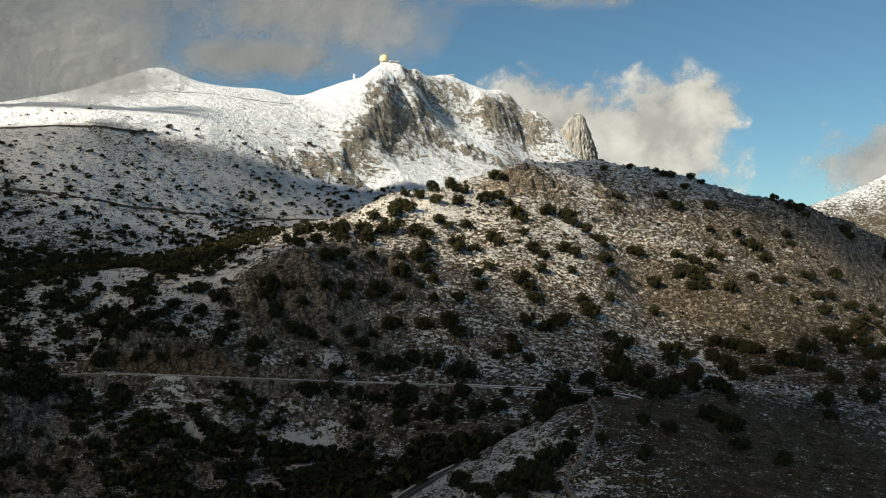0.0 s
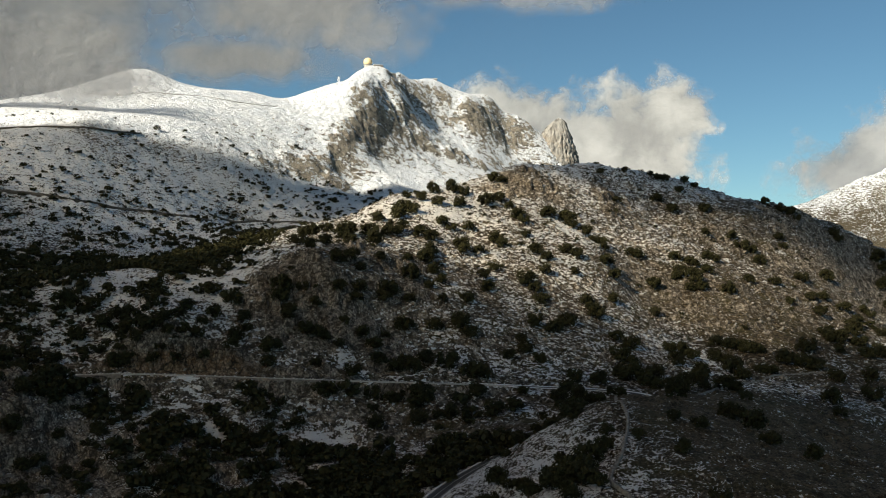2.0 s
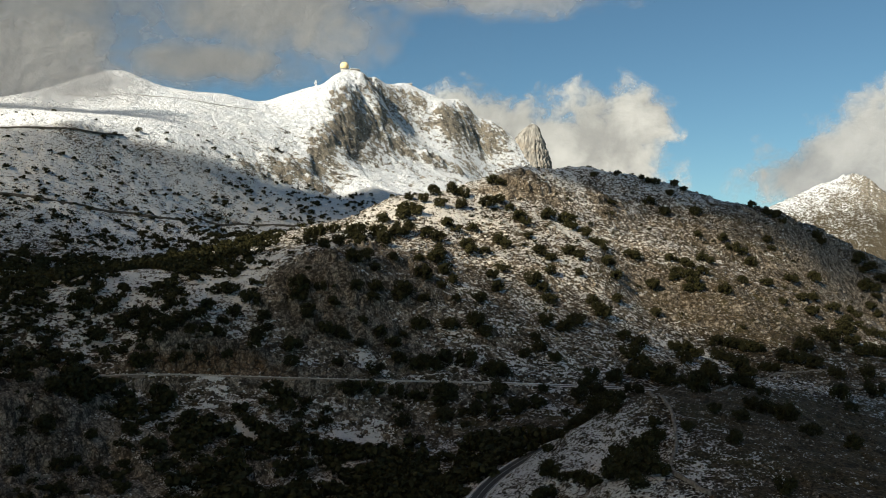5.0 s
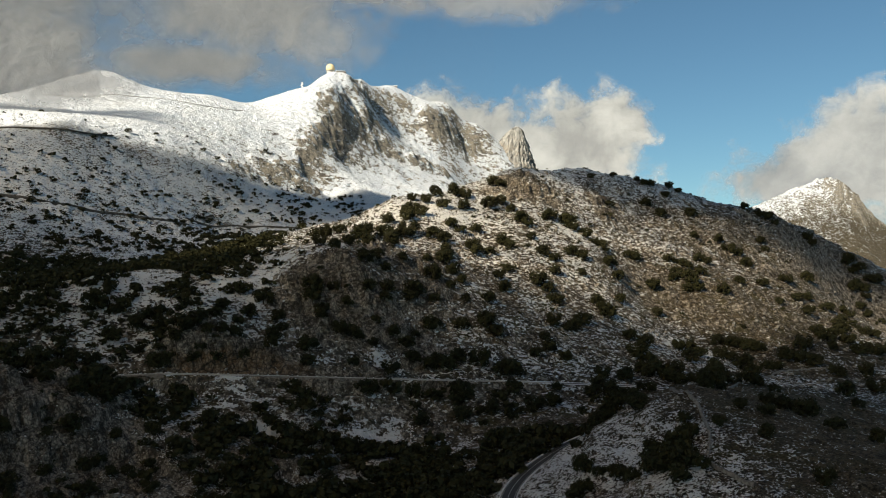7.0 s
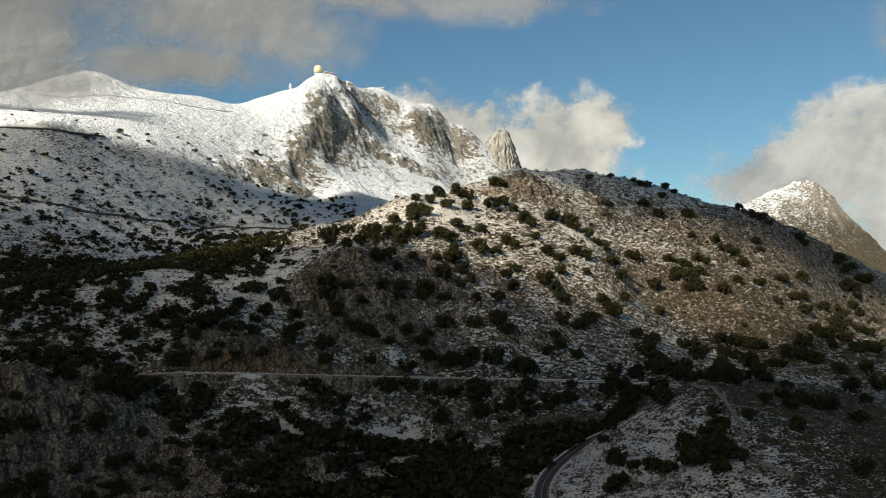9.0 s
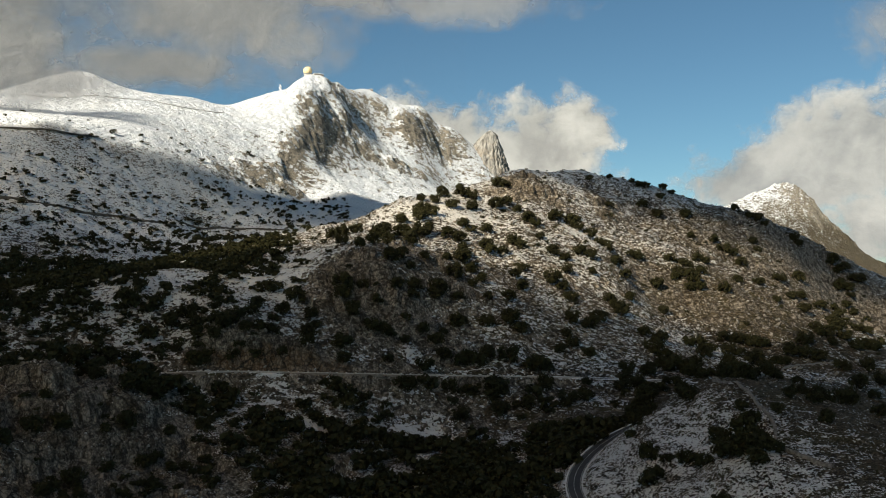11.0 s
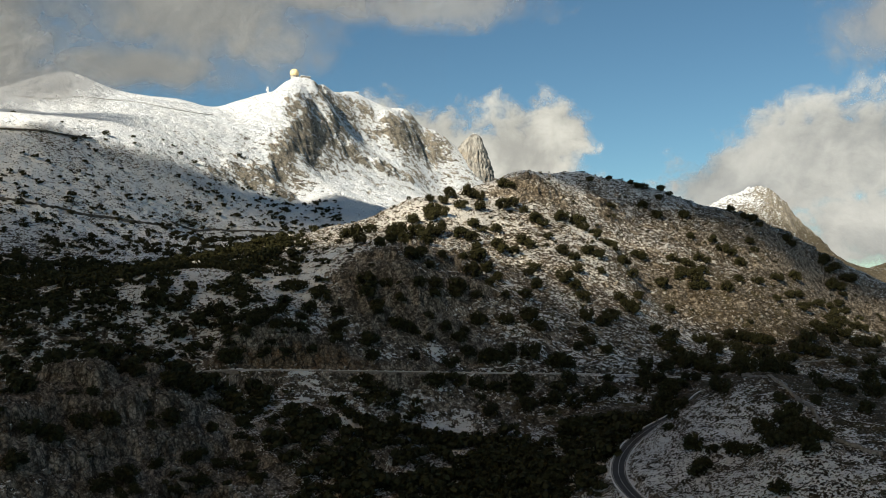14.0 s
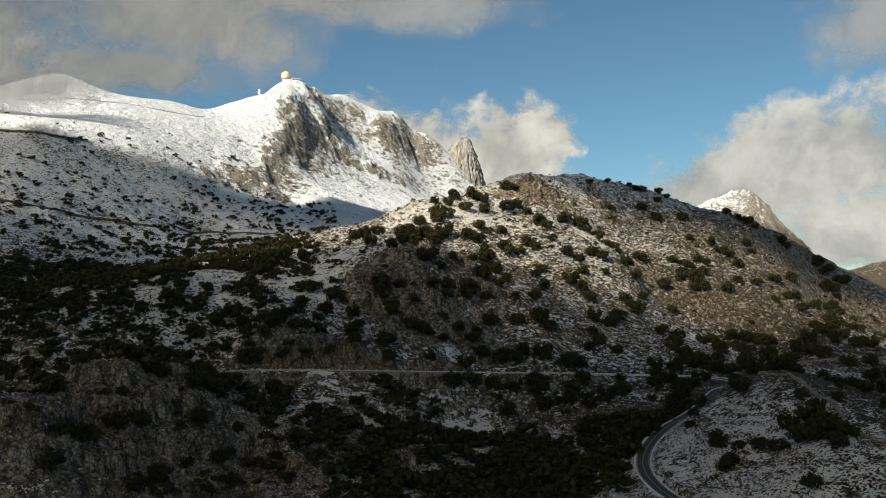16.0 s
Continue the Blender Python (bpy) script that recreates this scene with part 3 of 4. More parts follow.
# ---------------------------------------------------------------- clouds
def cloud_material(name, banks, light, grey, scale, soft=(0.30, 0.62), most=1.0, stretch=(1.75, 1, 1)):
    """Vapour: banks are ellipses (u, v, half width, half height) on the sheet, torn at the rim."""
    n = Nodes(name)
    uv = n.uv()
    f = n.noise(n.mapped(uv, scale=stretch), scale, 8, 0.55, 0.25)
    g = n.noise(n.mapped(uv, (3.1, 1.7, 0), stretch), scale * 3.1, 7, 0.62, 0.3)
    body = None
    for u, v, a, b in banks:
        one = n.ball(uv, (u, v, 0), (a, b, 1))
        body = one if body is None else n.m("MAXIMUM", body, one)
    v = n.m("ADD", n.m("MULTIPLY", body, 1.15), n.m("MULTIPLY", n.m("SUBTRACT", f, 0.5), 1.5))
    v = n.m("ADD", v, n.m("MULTIPLY", n.m("SUBTRACT", g, 0.5), 0.95))
    v = n.m("MULTIPLY", v, n.step(body, 0.0, 0.10))
    alpha = n.step(v, soft[0], soft[1], 0.0, most)
    # the cloud's self-shading is put into the colour: grey for its darker parts
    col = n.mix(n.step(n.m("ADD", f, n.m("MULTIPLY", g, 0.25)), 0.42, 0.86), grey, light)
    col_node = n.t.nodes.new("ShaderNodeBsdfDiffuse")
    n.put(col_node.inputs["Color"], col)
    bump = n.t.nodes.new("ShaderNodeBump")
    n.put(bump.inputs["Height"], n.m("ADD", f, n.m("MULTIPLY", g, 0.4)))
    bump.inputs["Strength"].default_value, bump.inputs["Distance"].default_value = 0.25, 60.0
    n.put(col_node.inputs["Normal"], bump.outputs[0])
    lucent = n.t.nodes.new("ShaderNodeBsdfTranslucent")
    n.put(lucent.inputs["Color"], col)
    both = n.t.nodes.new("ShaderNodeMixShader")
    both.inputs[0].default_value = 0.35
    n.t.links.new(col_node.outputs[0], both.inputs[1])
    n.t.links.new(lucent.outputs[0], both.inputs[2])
    clear = n.t.nodes.new("ShaderNodeBsdfTransparent")
    last = n.t.nodes.new("ShaderNodeMixShader")
    n.put(last.inputs[0], alpha)
    n.t.links.new(clear.outputs[0], last.inputs[1])
    n.t.links.new(both.outputs[0], last.inputs[2])
    n.t.links.new(last.outputs[0], n.out.inputs["Surface"])
    return n.mat


def cloud_sheet(name, label, centre, radius, az, el, material, lump=20.0, seed=3):
    """An upright bank of cloud on an arc round a place: az in degrees clockwise from +y, el as rise over run. uv is azimuth in tens of degrees and rise times ten."""
    a, e = np.meshgrid(np.linspace(*az, 90), np.linspace(*el, 60))
    r = radius + lump * fbm(a * 60, e * 3000, 700, 4, seed)
    x, y = centre[0] + r * np.sin(np.radians(a)), centre[1] + r * np.cos(np.radians(a))
    ob = sheet(name, np.stack([x, y, centre[2] + radius * e], -1), material, np.stack([a / 10, e * 10], -1))
    return tagged(ob, label, "cloud", kind="structure")


EYE = (-90, 0, 92)
# the grey of each bank below is shading painted into its base colour
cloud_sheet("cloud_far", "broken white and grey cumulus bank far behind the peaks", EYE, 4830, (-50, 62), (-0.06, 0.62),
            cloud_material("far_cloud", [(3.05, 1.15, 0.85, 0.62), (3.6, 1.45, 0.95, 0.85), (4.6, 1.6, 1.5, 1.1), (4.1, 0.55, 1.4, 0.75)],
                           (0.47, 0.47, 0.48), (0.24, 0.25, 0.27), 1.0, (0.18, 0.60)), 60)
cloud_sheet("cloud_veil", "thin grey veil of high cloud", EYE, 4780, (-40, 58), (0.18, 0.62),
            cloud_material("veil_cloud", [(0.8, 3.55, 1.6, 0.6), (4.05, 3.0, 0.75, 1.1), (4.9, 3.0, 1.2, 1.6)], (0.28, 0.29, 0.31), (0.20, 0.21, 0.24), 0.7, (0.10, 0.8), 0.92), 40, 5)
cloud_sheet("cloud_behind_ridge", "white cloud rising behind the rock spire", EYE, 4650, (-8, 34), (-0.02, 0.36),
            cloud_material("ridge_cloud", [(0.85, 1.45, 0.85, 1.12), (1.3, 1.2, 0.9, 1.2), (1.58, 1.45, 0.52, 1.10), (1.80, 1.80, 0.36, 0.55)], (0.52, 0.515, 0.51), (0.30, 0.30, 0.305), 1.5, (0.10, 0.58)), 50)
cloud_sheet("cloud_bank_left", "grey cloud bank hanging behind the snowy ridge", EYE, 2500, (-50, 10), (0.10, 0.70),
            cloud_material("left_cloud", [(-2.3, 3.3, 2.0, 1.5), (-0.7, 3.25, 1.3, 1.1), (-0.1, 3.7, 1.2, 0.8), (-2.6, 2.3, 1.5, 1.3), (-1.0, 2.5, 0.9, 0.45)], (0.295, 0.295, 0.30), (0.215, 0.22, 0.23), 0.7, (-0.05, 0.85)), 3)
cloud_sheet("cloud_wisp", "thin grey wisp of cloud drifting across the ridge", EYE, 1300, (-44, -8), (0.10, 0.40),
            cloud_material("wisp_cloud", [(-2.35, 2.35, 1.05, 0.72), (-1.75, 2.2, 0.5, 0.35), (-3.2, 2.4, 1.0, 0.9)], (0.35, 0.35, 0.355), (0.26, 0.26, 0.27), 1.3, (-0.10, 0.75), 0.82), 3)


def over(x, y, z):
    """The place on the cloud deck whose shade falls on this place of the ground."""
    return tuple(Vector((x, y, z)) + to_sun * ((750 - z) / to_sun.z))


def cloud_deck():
    """Unseen thick cloud, added high behind the left shoulder of the way to shade the valley and the hill."""
    n = Nodes("shade_cloud_vapour")
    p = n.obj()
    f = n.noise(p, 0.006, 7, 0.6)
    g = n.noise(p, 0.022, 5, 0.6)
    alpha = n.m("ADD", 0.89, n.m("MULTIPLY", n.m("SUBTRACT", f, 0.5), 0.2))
    # thinner cloud, shaped to let sun through: over the far slope, the hill, its brow, and three rifts
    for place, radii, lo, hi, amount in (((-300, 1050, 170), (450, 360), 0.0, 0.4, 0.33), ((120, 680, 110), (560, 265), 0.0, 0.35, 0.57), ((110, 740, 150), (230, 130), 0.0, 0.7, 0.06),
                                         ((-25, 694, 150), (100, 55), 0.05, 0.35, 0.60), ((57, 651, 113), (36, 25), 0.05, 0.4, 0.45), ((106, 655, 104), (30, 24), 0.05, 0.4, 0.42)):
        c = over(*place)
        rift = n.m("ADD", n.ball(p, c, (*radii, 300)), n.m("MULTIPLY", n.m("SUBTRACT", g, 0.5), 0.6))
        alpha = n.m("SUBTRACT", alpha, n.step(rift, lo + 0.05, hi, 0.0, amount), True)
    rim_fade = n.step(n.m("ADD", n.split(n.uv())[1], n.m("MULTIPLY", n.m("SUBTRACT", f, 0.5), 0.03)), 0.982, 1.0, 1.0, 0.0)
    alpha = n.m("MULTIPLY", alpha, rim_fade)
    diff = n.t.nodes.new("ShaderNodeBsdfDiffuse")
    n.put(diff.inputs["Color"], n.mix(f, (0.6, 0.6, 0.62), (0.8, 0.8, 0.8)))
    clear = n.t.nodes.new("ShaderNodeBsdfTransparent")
    # a warm tint is put on the sunlight that passes through
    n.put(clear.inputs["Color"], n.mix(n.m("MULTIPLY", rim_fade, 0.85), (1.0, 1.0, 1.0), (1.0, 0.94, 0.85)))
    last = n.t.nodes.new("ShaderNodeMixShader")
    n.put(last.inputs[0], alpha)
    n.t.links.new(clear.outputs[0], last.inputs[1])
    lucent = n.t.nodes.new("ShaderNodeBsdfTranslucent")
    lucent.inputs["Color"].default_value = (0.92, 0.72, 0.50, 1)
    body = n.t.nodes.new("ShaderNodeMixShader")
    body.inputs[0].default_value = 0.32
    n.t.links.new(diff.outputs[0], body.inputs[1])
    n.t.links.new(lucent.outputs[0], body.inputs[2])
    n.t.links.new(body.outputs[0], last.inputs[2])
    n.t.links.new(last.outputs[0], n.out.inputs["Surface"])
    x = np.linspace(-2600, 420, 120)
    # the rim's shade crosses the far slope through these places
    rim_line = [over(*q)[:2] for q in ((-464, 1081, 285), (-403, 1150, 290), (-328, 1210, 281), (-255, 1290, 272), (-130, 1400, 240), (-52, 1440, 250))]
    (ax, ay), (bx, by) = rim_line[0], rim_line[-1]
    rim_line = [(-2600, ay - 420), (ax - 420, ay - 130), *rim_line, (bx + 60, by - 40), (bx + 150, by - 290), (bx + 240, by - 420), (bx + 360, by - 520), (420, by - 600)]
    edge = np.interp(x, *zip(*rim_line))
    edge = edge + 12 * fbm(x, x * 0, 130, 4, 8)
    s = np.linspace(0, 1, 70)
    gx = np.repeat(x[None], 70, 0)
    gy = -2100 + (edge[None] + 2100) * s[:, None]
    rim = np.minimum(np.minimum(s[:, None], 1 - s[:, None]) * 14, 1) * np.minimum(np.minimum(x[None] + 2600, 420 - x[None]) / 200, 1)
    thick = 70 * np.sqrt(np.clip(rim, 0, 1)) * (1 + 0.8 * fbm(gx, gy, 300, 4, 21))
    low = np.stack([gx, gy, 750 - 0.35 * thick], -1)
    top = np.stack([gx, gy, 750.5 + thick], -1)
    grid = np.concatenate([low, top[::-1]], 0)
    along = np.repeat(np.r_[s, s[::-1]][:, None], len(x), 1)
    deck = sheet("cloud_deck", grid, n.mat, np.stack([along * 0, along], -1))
    return tagged(deck, "unseen thick grey cloud added to shade the valley", "cloud", kind="structure")


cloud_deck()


# ---------------------------------------------------------------- the road and its walls
def offset_line(line, d):
    """The line moved d metres to its right."""
    t = np.gradient(line[:, :2], axis=0)
    t /= np.linalg.norm(t, axis=1)[:, None]
    out = line.copy()
    out[:, 0] += t[:, 1] * d
    out[:, 1] -= t[:, 0] * d
    return out


def ribbon(name, line, a, b, lift, material, parent=None, label="", wobble=0.0, seed=5, thick=0.0):
    """A strip beside a line between two offsets; with thick it is a raised body."""
    s = np.arange(len(line))
    wob = wobble * fbm(s * 1.0, s * 0.0, 9, 3, seed)
    left, right = offset_line(line, a), offset_line(line, b)
    mid = offset_line(line, (a + b) / 2)
    right[:, :2] += (right[:, :2] - mid[:, :2]) * wob[:, None]
    rows = [left, right]
    if thick:
        low_l, low_r = left.copy(), right.copy()
        low_l[:, 2] -= thick
        low_r[:, 2] -= thick
        top_l, top_r = left * 0.88 + right * 0.12, right * 0.88 + left * 0.12
        top_l[:, 2] += lift
        top_r[:, 2] += lift
        rows = [low_l, left, top_l, top_r, right, low_r]
    else:
        for r in rows:
            r[:, 2] += lift
    ob = sheet(name, np.stack(rows, 0), material)
    if parent:
        ob.parent = parent
    if label:
        ob["label"] = label
    return ob


road = ribbon("road", ROAD, -2.9, 2.9, 0.0, MAT["asphalt"])
tagged(road, "winding two-lane asphalt mountain road with snowy verges", "road", kind="structure")
UPPER, BEND, LOWER = ROAD[:64], ROAD[60:108], ROAD[96:]
ribbon("edge_line", ROAD, -2.62, -2.45, 0.012, MAT["paint"], road, "white edge line")
ribbon("edge_line", ROAD, 2.45, 2.62, 0.012, MAT["paint"], road, "white edge line")
ribbon("centre_line", LOWER, -0.08, 0.08, 0.012, MAT["paint"], road, "white centre line")
ribbon("snow_verge", ROAD[62:], 3.05, 3.6, 0.15, MAT["snow"], road, "snow bank along the verge", 1.1, 5, 0.6)
ribbon("snow_verge", ROAD[58:96], -4.6, -3.0, 0.3, MAT["snow"], road, "snow bank along the verge", 0.8, 9, 0.6)
ribbon("snow_verge", ROAD[96:], -3.6, -3.1, 0.1, MAT["snow"], road, "thin snow bank along the verge", 0.6, 13, 0.5)
ribbon("parapet", UPPER, 3.05, 3.5, 0.55, MAT["concrete"], road, "pale concrete parapet", 0.0, 5, 0.6)


def guard_stones():
    bm = bmesh.new()
    edge = offset_line(UPPER, 3.28)
    run = np.r_[0, np.cumsum(np.hypot(*np.diff(edge[:, :2], axis=0).T))]
    for d in np.arange(2, run[-1], 5.2):
        x, y, z = (np.interp(d, run, edge[:, k]) for k in range(3))
        bmesh.ops.create_cube(bm, size=1, matrix=Matrix.LocRotScale((x, y, z + 0.7), Euler((0, 0, 0.2)), (0.7, 0.45, 0.35)))
    ob = part("guard_stone", bm, MAT["white_metal"], road, "whitewashed guard stones along the parapet")
    ob["kind"] = "stuff"
    return ob


guard_stones()


def retaining_wall(i0, i1, deep):
    line = UPPER[i0:i1]
    n = len(line)
    a, b = offset_line(line, 3.5), offset_line(line, 4.1)
    foot = offset_line(line, 4.1 + 0.18 * deep)
    fade = np.sin(np.linspace(0.15, np.pi - 0.15, n)) ** 0.5
    foot[:, 2] -= deep * fade
    rows = [a, b.copy(), foot]
    rows[0][:, 2] += 0.12
    rows[1][:, 2] += 0.12
    ob = sheet("retaining_wall", np.stack(rows, 0), MAT["masonry"])
    return tagged(ob, "brown masonry retaining wall below the mountain road", "wall", kind="structure")


retaining_wall(14, 30, 4.2)
retaining_wall(38, 50, 3.4)


def dry_wall(points, tall, wide, label, seed):
    """A dry-stone wall that follows the ground: a body with uneven courses on top."""
    line = catmull(points, 10)
    line[:, 2] = height(line[:, 0], line[:, 1])
    n = len(line)
    a, b = offset_line(line, -wide / 2), offset_line(line, wide / 2)
    top = tall * (1 + 0.35 * fbm(np.arange(n) * 1.0, np.zeros(n), 4, 3, seed))
    rows = []
    for q, up in ((a, -0.6), (a, 1.0), (b, 1.0), (b, -0.6)):
        r = q.copy()
        r[:, 2] = line[:, 2] + (top if up > 0 else up)
        rows.append(r)
    ob = sheet("stone_wall", np.stack(rows, 0), MAT["stone"])
    return tagged(ob, label, "wall", kind="structure")


dry_wall([(66, 380, 0), (61.5, 358, 0), (60.5, 338, 0), (58, 326, 0), (49, 298, 0), (41.5, 283, 0), (40, 274, 0), (42, 266, 0), (45, 255, 0)], 1.3, 1.1, "ruined dry-stone wall running down the stony knoll", 4)
dry_wall([(129, 455, 0), (152, 490, 0), (175, 521, 0), (212, 559, 0), (241, 577, 0), (268, 586, 0)], 1.0, 1.0, "low dry-stone wall beside a snowy track", 6)


def mountain_track(points, label, tall, material):
    """A track cut across the far slope, with its supporting wall on the lower side."""
    line = catmull(points, 10)
    line[:, 2] = height(line[:, 0], line[:, 1])
    for _ in range(6):
        line[1:-1, 2] = (line[:-2, 2] + line[1:-1, 2] + line[2:, 2]) / 3
    half = 3.0 if tall > 1 else 1.2
    near, far = offset_line(line, half), offset_line(line, -half)
    rows = [near.copy(), near.copy(), far.copy(), far.copy()]
    rows[0][:, 2] -= tall
    rows[1][:, 2] += 0.7
    rows[2][:, 2] += 0.7
    rows[3][:, 2] += 0.7 + tall * 0.4
    rows[3][:, :2] += (far - near)[:, :2] * 0.12
    ob = sheet("mountain_track", np.stack(rows, 0), material)
    return tagged(ob, label, "track", kind="structure")


mountain_track([(-620, 905, 0), (-540, 915, 0), (-485, 927, 0), (-452, 936, 0), (-413, 950, 0), (-381, 980, 0), (-349, 1015, 0), (-311, 1048, 0), (-284, 1079, 0)], "road cut across the snowy slope with a dark bank", 4.0, MAT["bank"])
mountain_track([(-290, 1094, 0), (-262, 1125, 0), (-235, 1146, 0), (-192, 1160, 0), (-150, 1172, 0)], "lower turn of the road across the snowy slope", 2.0, MAT["bank"])
mountain_track([(-640, 1015, 0), (-560, 1040, 0), (-496, 1060, 0), (-438, 1083, 0), (-412, 1115, 0), (-396, 1150, 0)], "upper road cut across the snowy slope", 1.4, MAT["bank"])
mountain_track([(-556, 1364, 0), (-500, 1372, 0), (-452, 1395, 0), (-393, 1419, 0), (-324, 1452, 0), (-270, 1500, 0)], "service road along the snowy ridge", 0.5, MAT["stone"])


# ---------------------------------------------------------------- the summit station
def ring_body(bm, profile, n=32, centre=(0, 0)):
    """A turned body from (radius, height) pairs."""
    rings = []
    for r, z in profile:
        rings.append([bm.verts.new((centre[0] + r * math.cos(2 * math.pi * k / n), centre[1] + r * math.sin(2 * math.pi * k / n), z)) for k in range(n)])
    for p, q in zip(rings[:-1], rings[1:]):
        for k in range(n):
            bm.faces.new((p[k], p[(k + 1) % n], q[(k + 1) % n], q[k]))
    bm.faces.new(rings[-1])
    bm.faces.new(rings[0][::-1])
    return bm


def box(bm, x, y, z, sx, sy, sz, bevel=0.0, turn=0.0):
    """A box standing on z."""
    made = bmesh.ops.create_cube(bm, size=1, matrix=Matrix.LocRotScale((x, y, z + sz / 2), Euler((0, 0, turn)), (sx, sy, sz)))
    if bevel:
        edges = {e for v in made["verts"] for e in v.link_edges}
        bmesh.ops.bevel(bm, geom=list(edges), offset=bevel, segments=1, affect="EDGES")
    return bm


def ground_z(x, y):
    return float(height([x], [y])[0])


def radar_dome(x, y):
    z = 526.0
    t = thing("radar_dome", "cream radar dome on a round concrete base at the snowy summit", "radar dome", (x, y, z))
    part("base", ring_body(bmesh.new(), [(7.6, -12), (7.6, 5.5), (8.3, 5.6), (8.3, 6.6), (7.6, 6.7)]), MAT["concrete"], t, "round concrete base")
    r, c = 9.2, 12.6
    prof = [(r * math.cos(a), c + r * math.sin(a)) for a in np.linspace(-0.75, 1.5, 22)]
    shell = part("shell", ring_body(bmesh.new(), prof, 40), MAT["radome"], t, "cream fibreglass shell", True)
    for k in range(10):
        bm = bmesh.new()
        a0 = 2 * math.pi * k / 10
        last = None
        for a in np.linspace(-0.7, 1.4, 16):
            ring = [bm.verts.new(((r + h) * math.cos(a) * math.cos(a0 + w), (r + h) * math.cos(a) * math.sin(a0 + w), c + (r + h) * math.sin(a))) for h, w in ((-0.05, -0.008), (0.12, -0.008), (0.12, 0.008), (-0.05, 0.008))]
            if last:
                for i in range(4):
                    bm.faces.new((last[i], last[(i + 1) % 4], ring[(i + 1) % 4], ring[i]))
            last = ring
        part("seam", bm, MAT["radome"], shell)
    part("walkway", ring_body(bmesh.new(), [(8.2, 6.0), (9.6, 6.0), (9.6, 6.3), (8.2, 6.3)], 32), MAT["steel"], t, "steel walkway ring")
    return t


radar_dome(-124, 1768)


def summit_building(x, y, sx, sy, tall, turn, label):
    z = ground_z(x, y)
    t = thing("station_building", label, "building", (x, y, z))
    t.rotation_euler[2] = turn
    part("wall", box(bmesh.new(), 0, 0, -9, sx, sy, tall + 9, 0.2), MAT["masonry"], t, "weathered concrete walls")
    part("roof", box(bmesh.new(), 0, 0, tall, sx + 1.2, sy + 1.2, 0.8, 0.25), MAT["snow"], t, "snow-covered flat roof")
    count = max(2, int(sx / 6))
    for k in range(count):
        part("window", box(bmesh.new(), -sx / 2 + (k + 0.5) * sx / count, -sy / 2 - 0.04, tall * 0.4, 2.2, 0.16, 1.5), MAT["steel"], t, "dark metal-framed window")
    return t


summit_building(-102, 1757, 20, 7, 1.2, 0.35, "long low station building beside the dome, snow on the roof")
summit_building(-76, 1788, 20, 8, 2.2, 0.5, "stepped station building on the summit shoulder")
summit_building(20, 1938, 10, 7, 2.4, 0.1, "small snow-covered hut on the far ridge")


def mast(x, y, tall, label, dishes):
    z = ground_z(x, y)
    t = thing("antenna_mast", label, "antenna mast", (x, y, z))
    for dx, dy in ((-1, -1), (1, -1), (1, 1), (-1, 1)):
        bm = bmesh.new()
        bmesh.ops.create_cone(bm, cap_ends=True, segments=6, radius1=0.32, radius2=0.22, depth=tall + 4, matrix=Matrix.Translation((dx * 1.1, dy * 1.1, tall / 2 - 2)))
        part("leg", bm, MAT["white_metal"], t)
    for k in range(int(tall / 2.2)):
        part("brace", box(bmesh.new(), 0, 0, 1 + k * 2.2, 2.5, 2.5, 0.35), MAT["white_metal"], t)
    part("cabin", box(bmesh.new(), 0, 0, -4, 4.2, 4.2, 7.4, 0.3), MAT["white_metal"], t, "white equipment cabin")
    for h, a in dishes:
        bm = bmesh.new()
        ring_body(bm, [(0.2, 0), (1.2, 0.15), (2.0, 0.6), (1.9, 0.75), (0.3, 0.4)], 20)
        bmesh.ops.transform(bm, matrix=Matrix.Translation((1.6 * math.sin(a), -1.6 * math.cos(a), h)) @ Matrix.Rotation(a, 4, "Z") @ Matrix.Rotation(radians(90), 4, "X"), verts=bm.verts)
        part("dish", bm, MAT["white_metal"], t, "white dish antenna")
    part("platform", box(bmesh.new(), 0, 0, tall * 0.55, 4.4, 4.4, 0.5), MAT["white_metal"], t)
    part("top_box", box(bmesh.new(), 0, 0, tall, 2.8, 2.8, 2.2, 0.2), MAT["white_metal"], t)
    return t


mast(-178, 1691, 13, "white antenna mast with dishes on the snowy ridge", ((5, 0.4), (9, -0.9), (11, 0.6)))
mast(-58, 1795, 9, "white antenna mast beside the summit buildings", ((5, -0.5), (7.5, 0.7)))


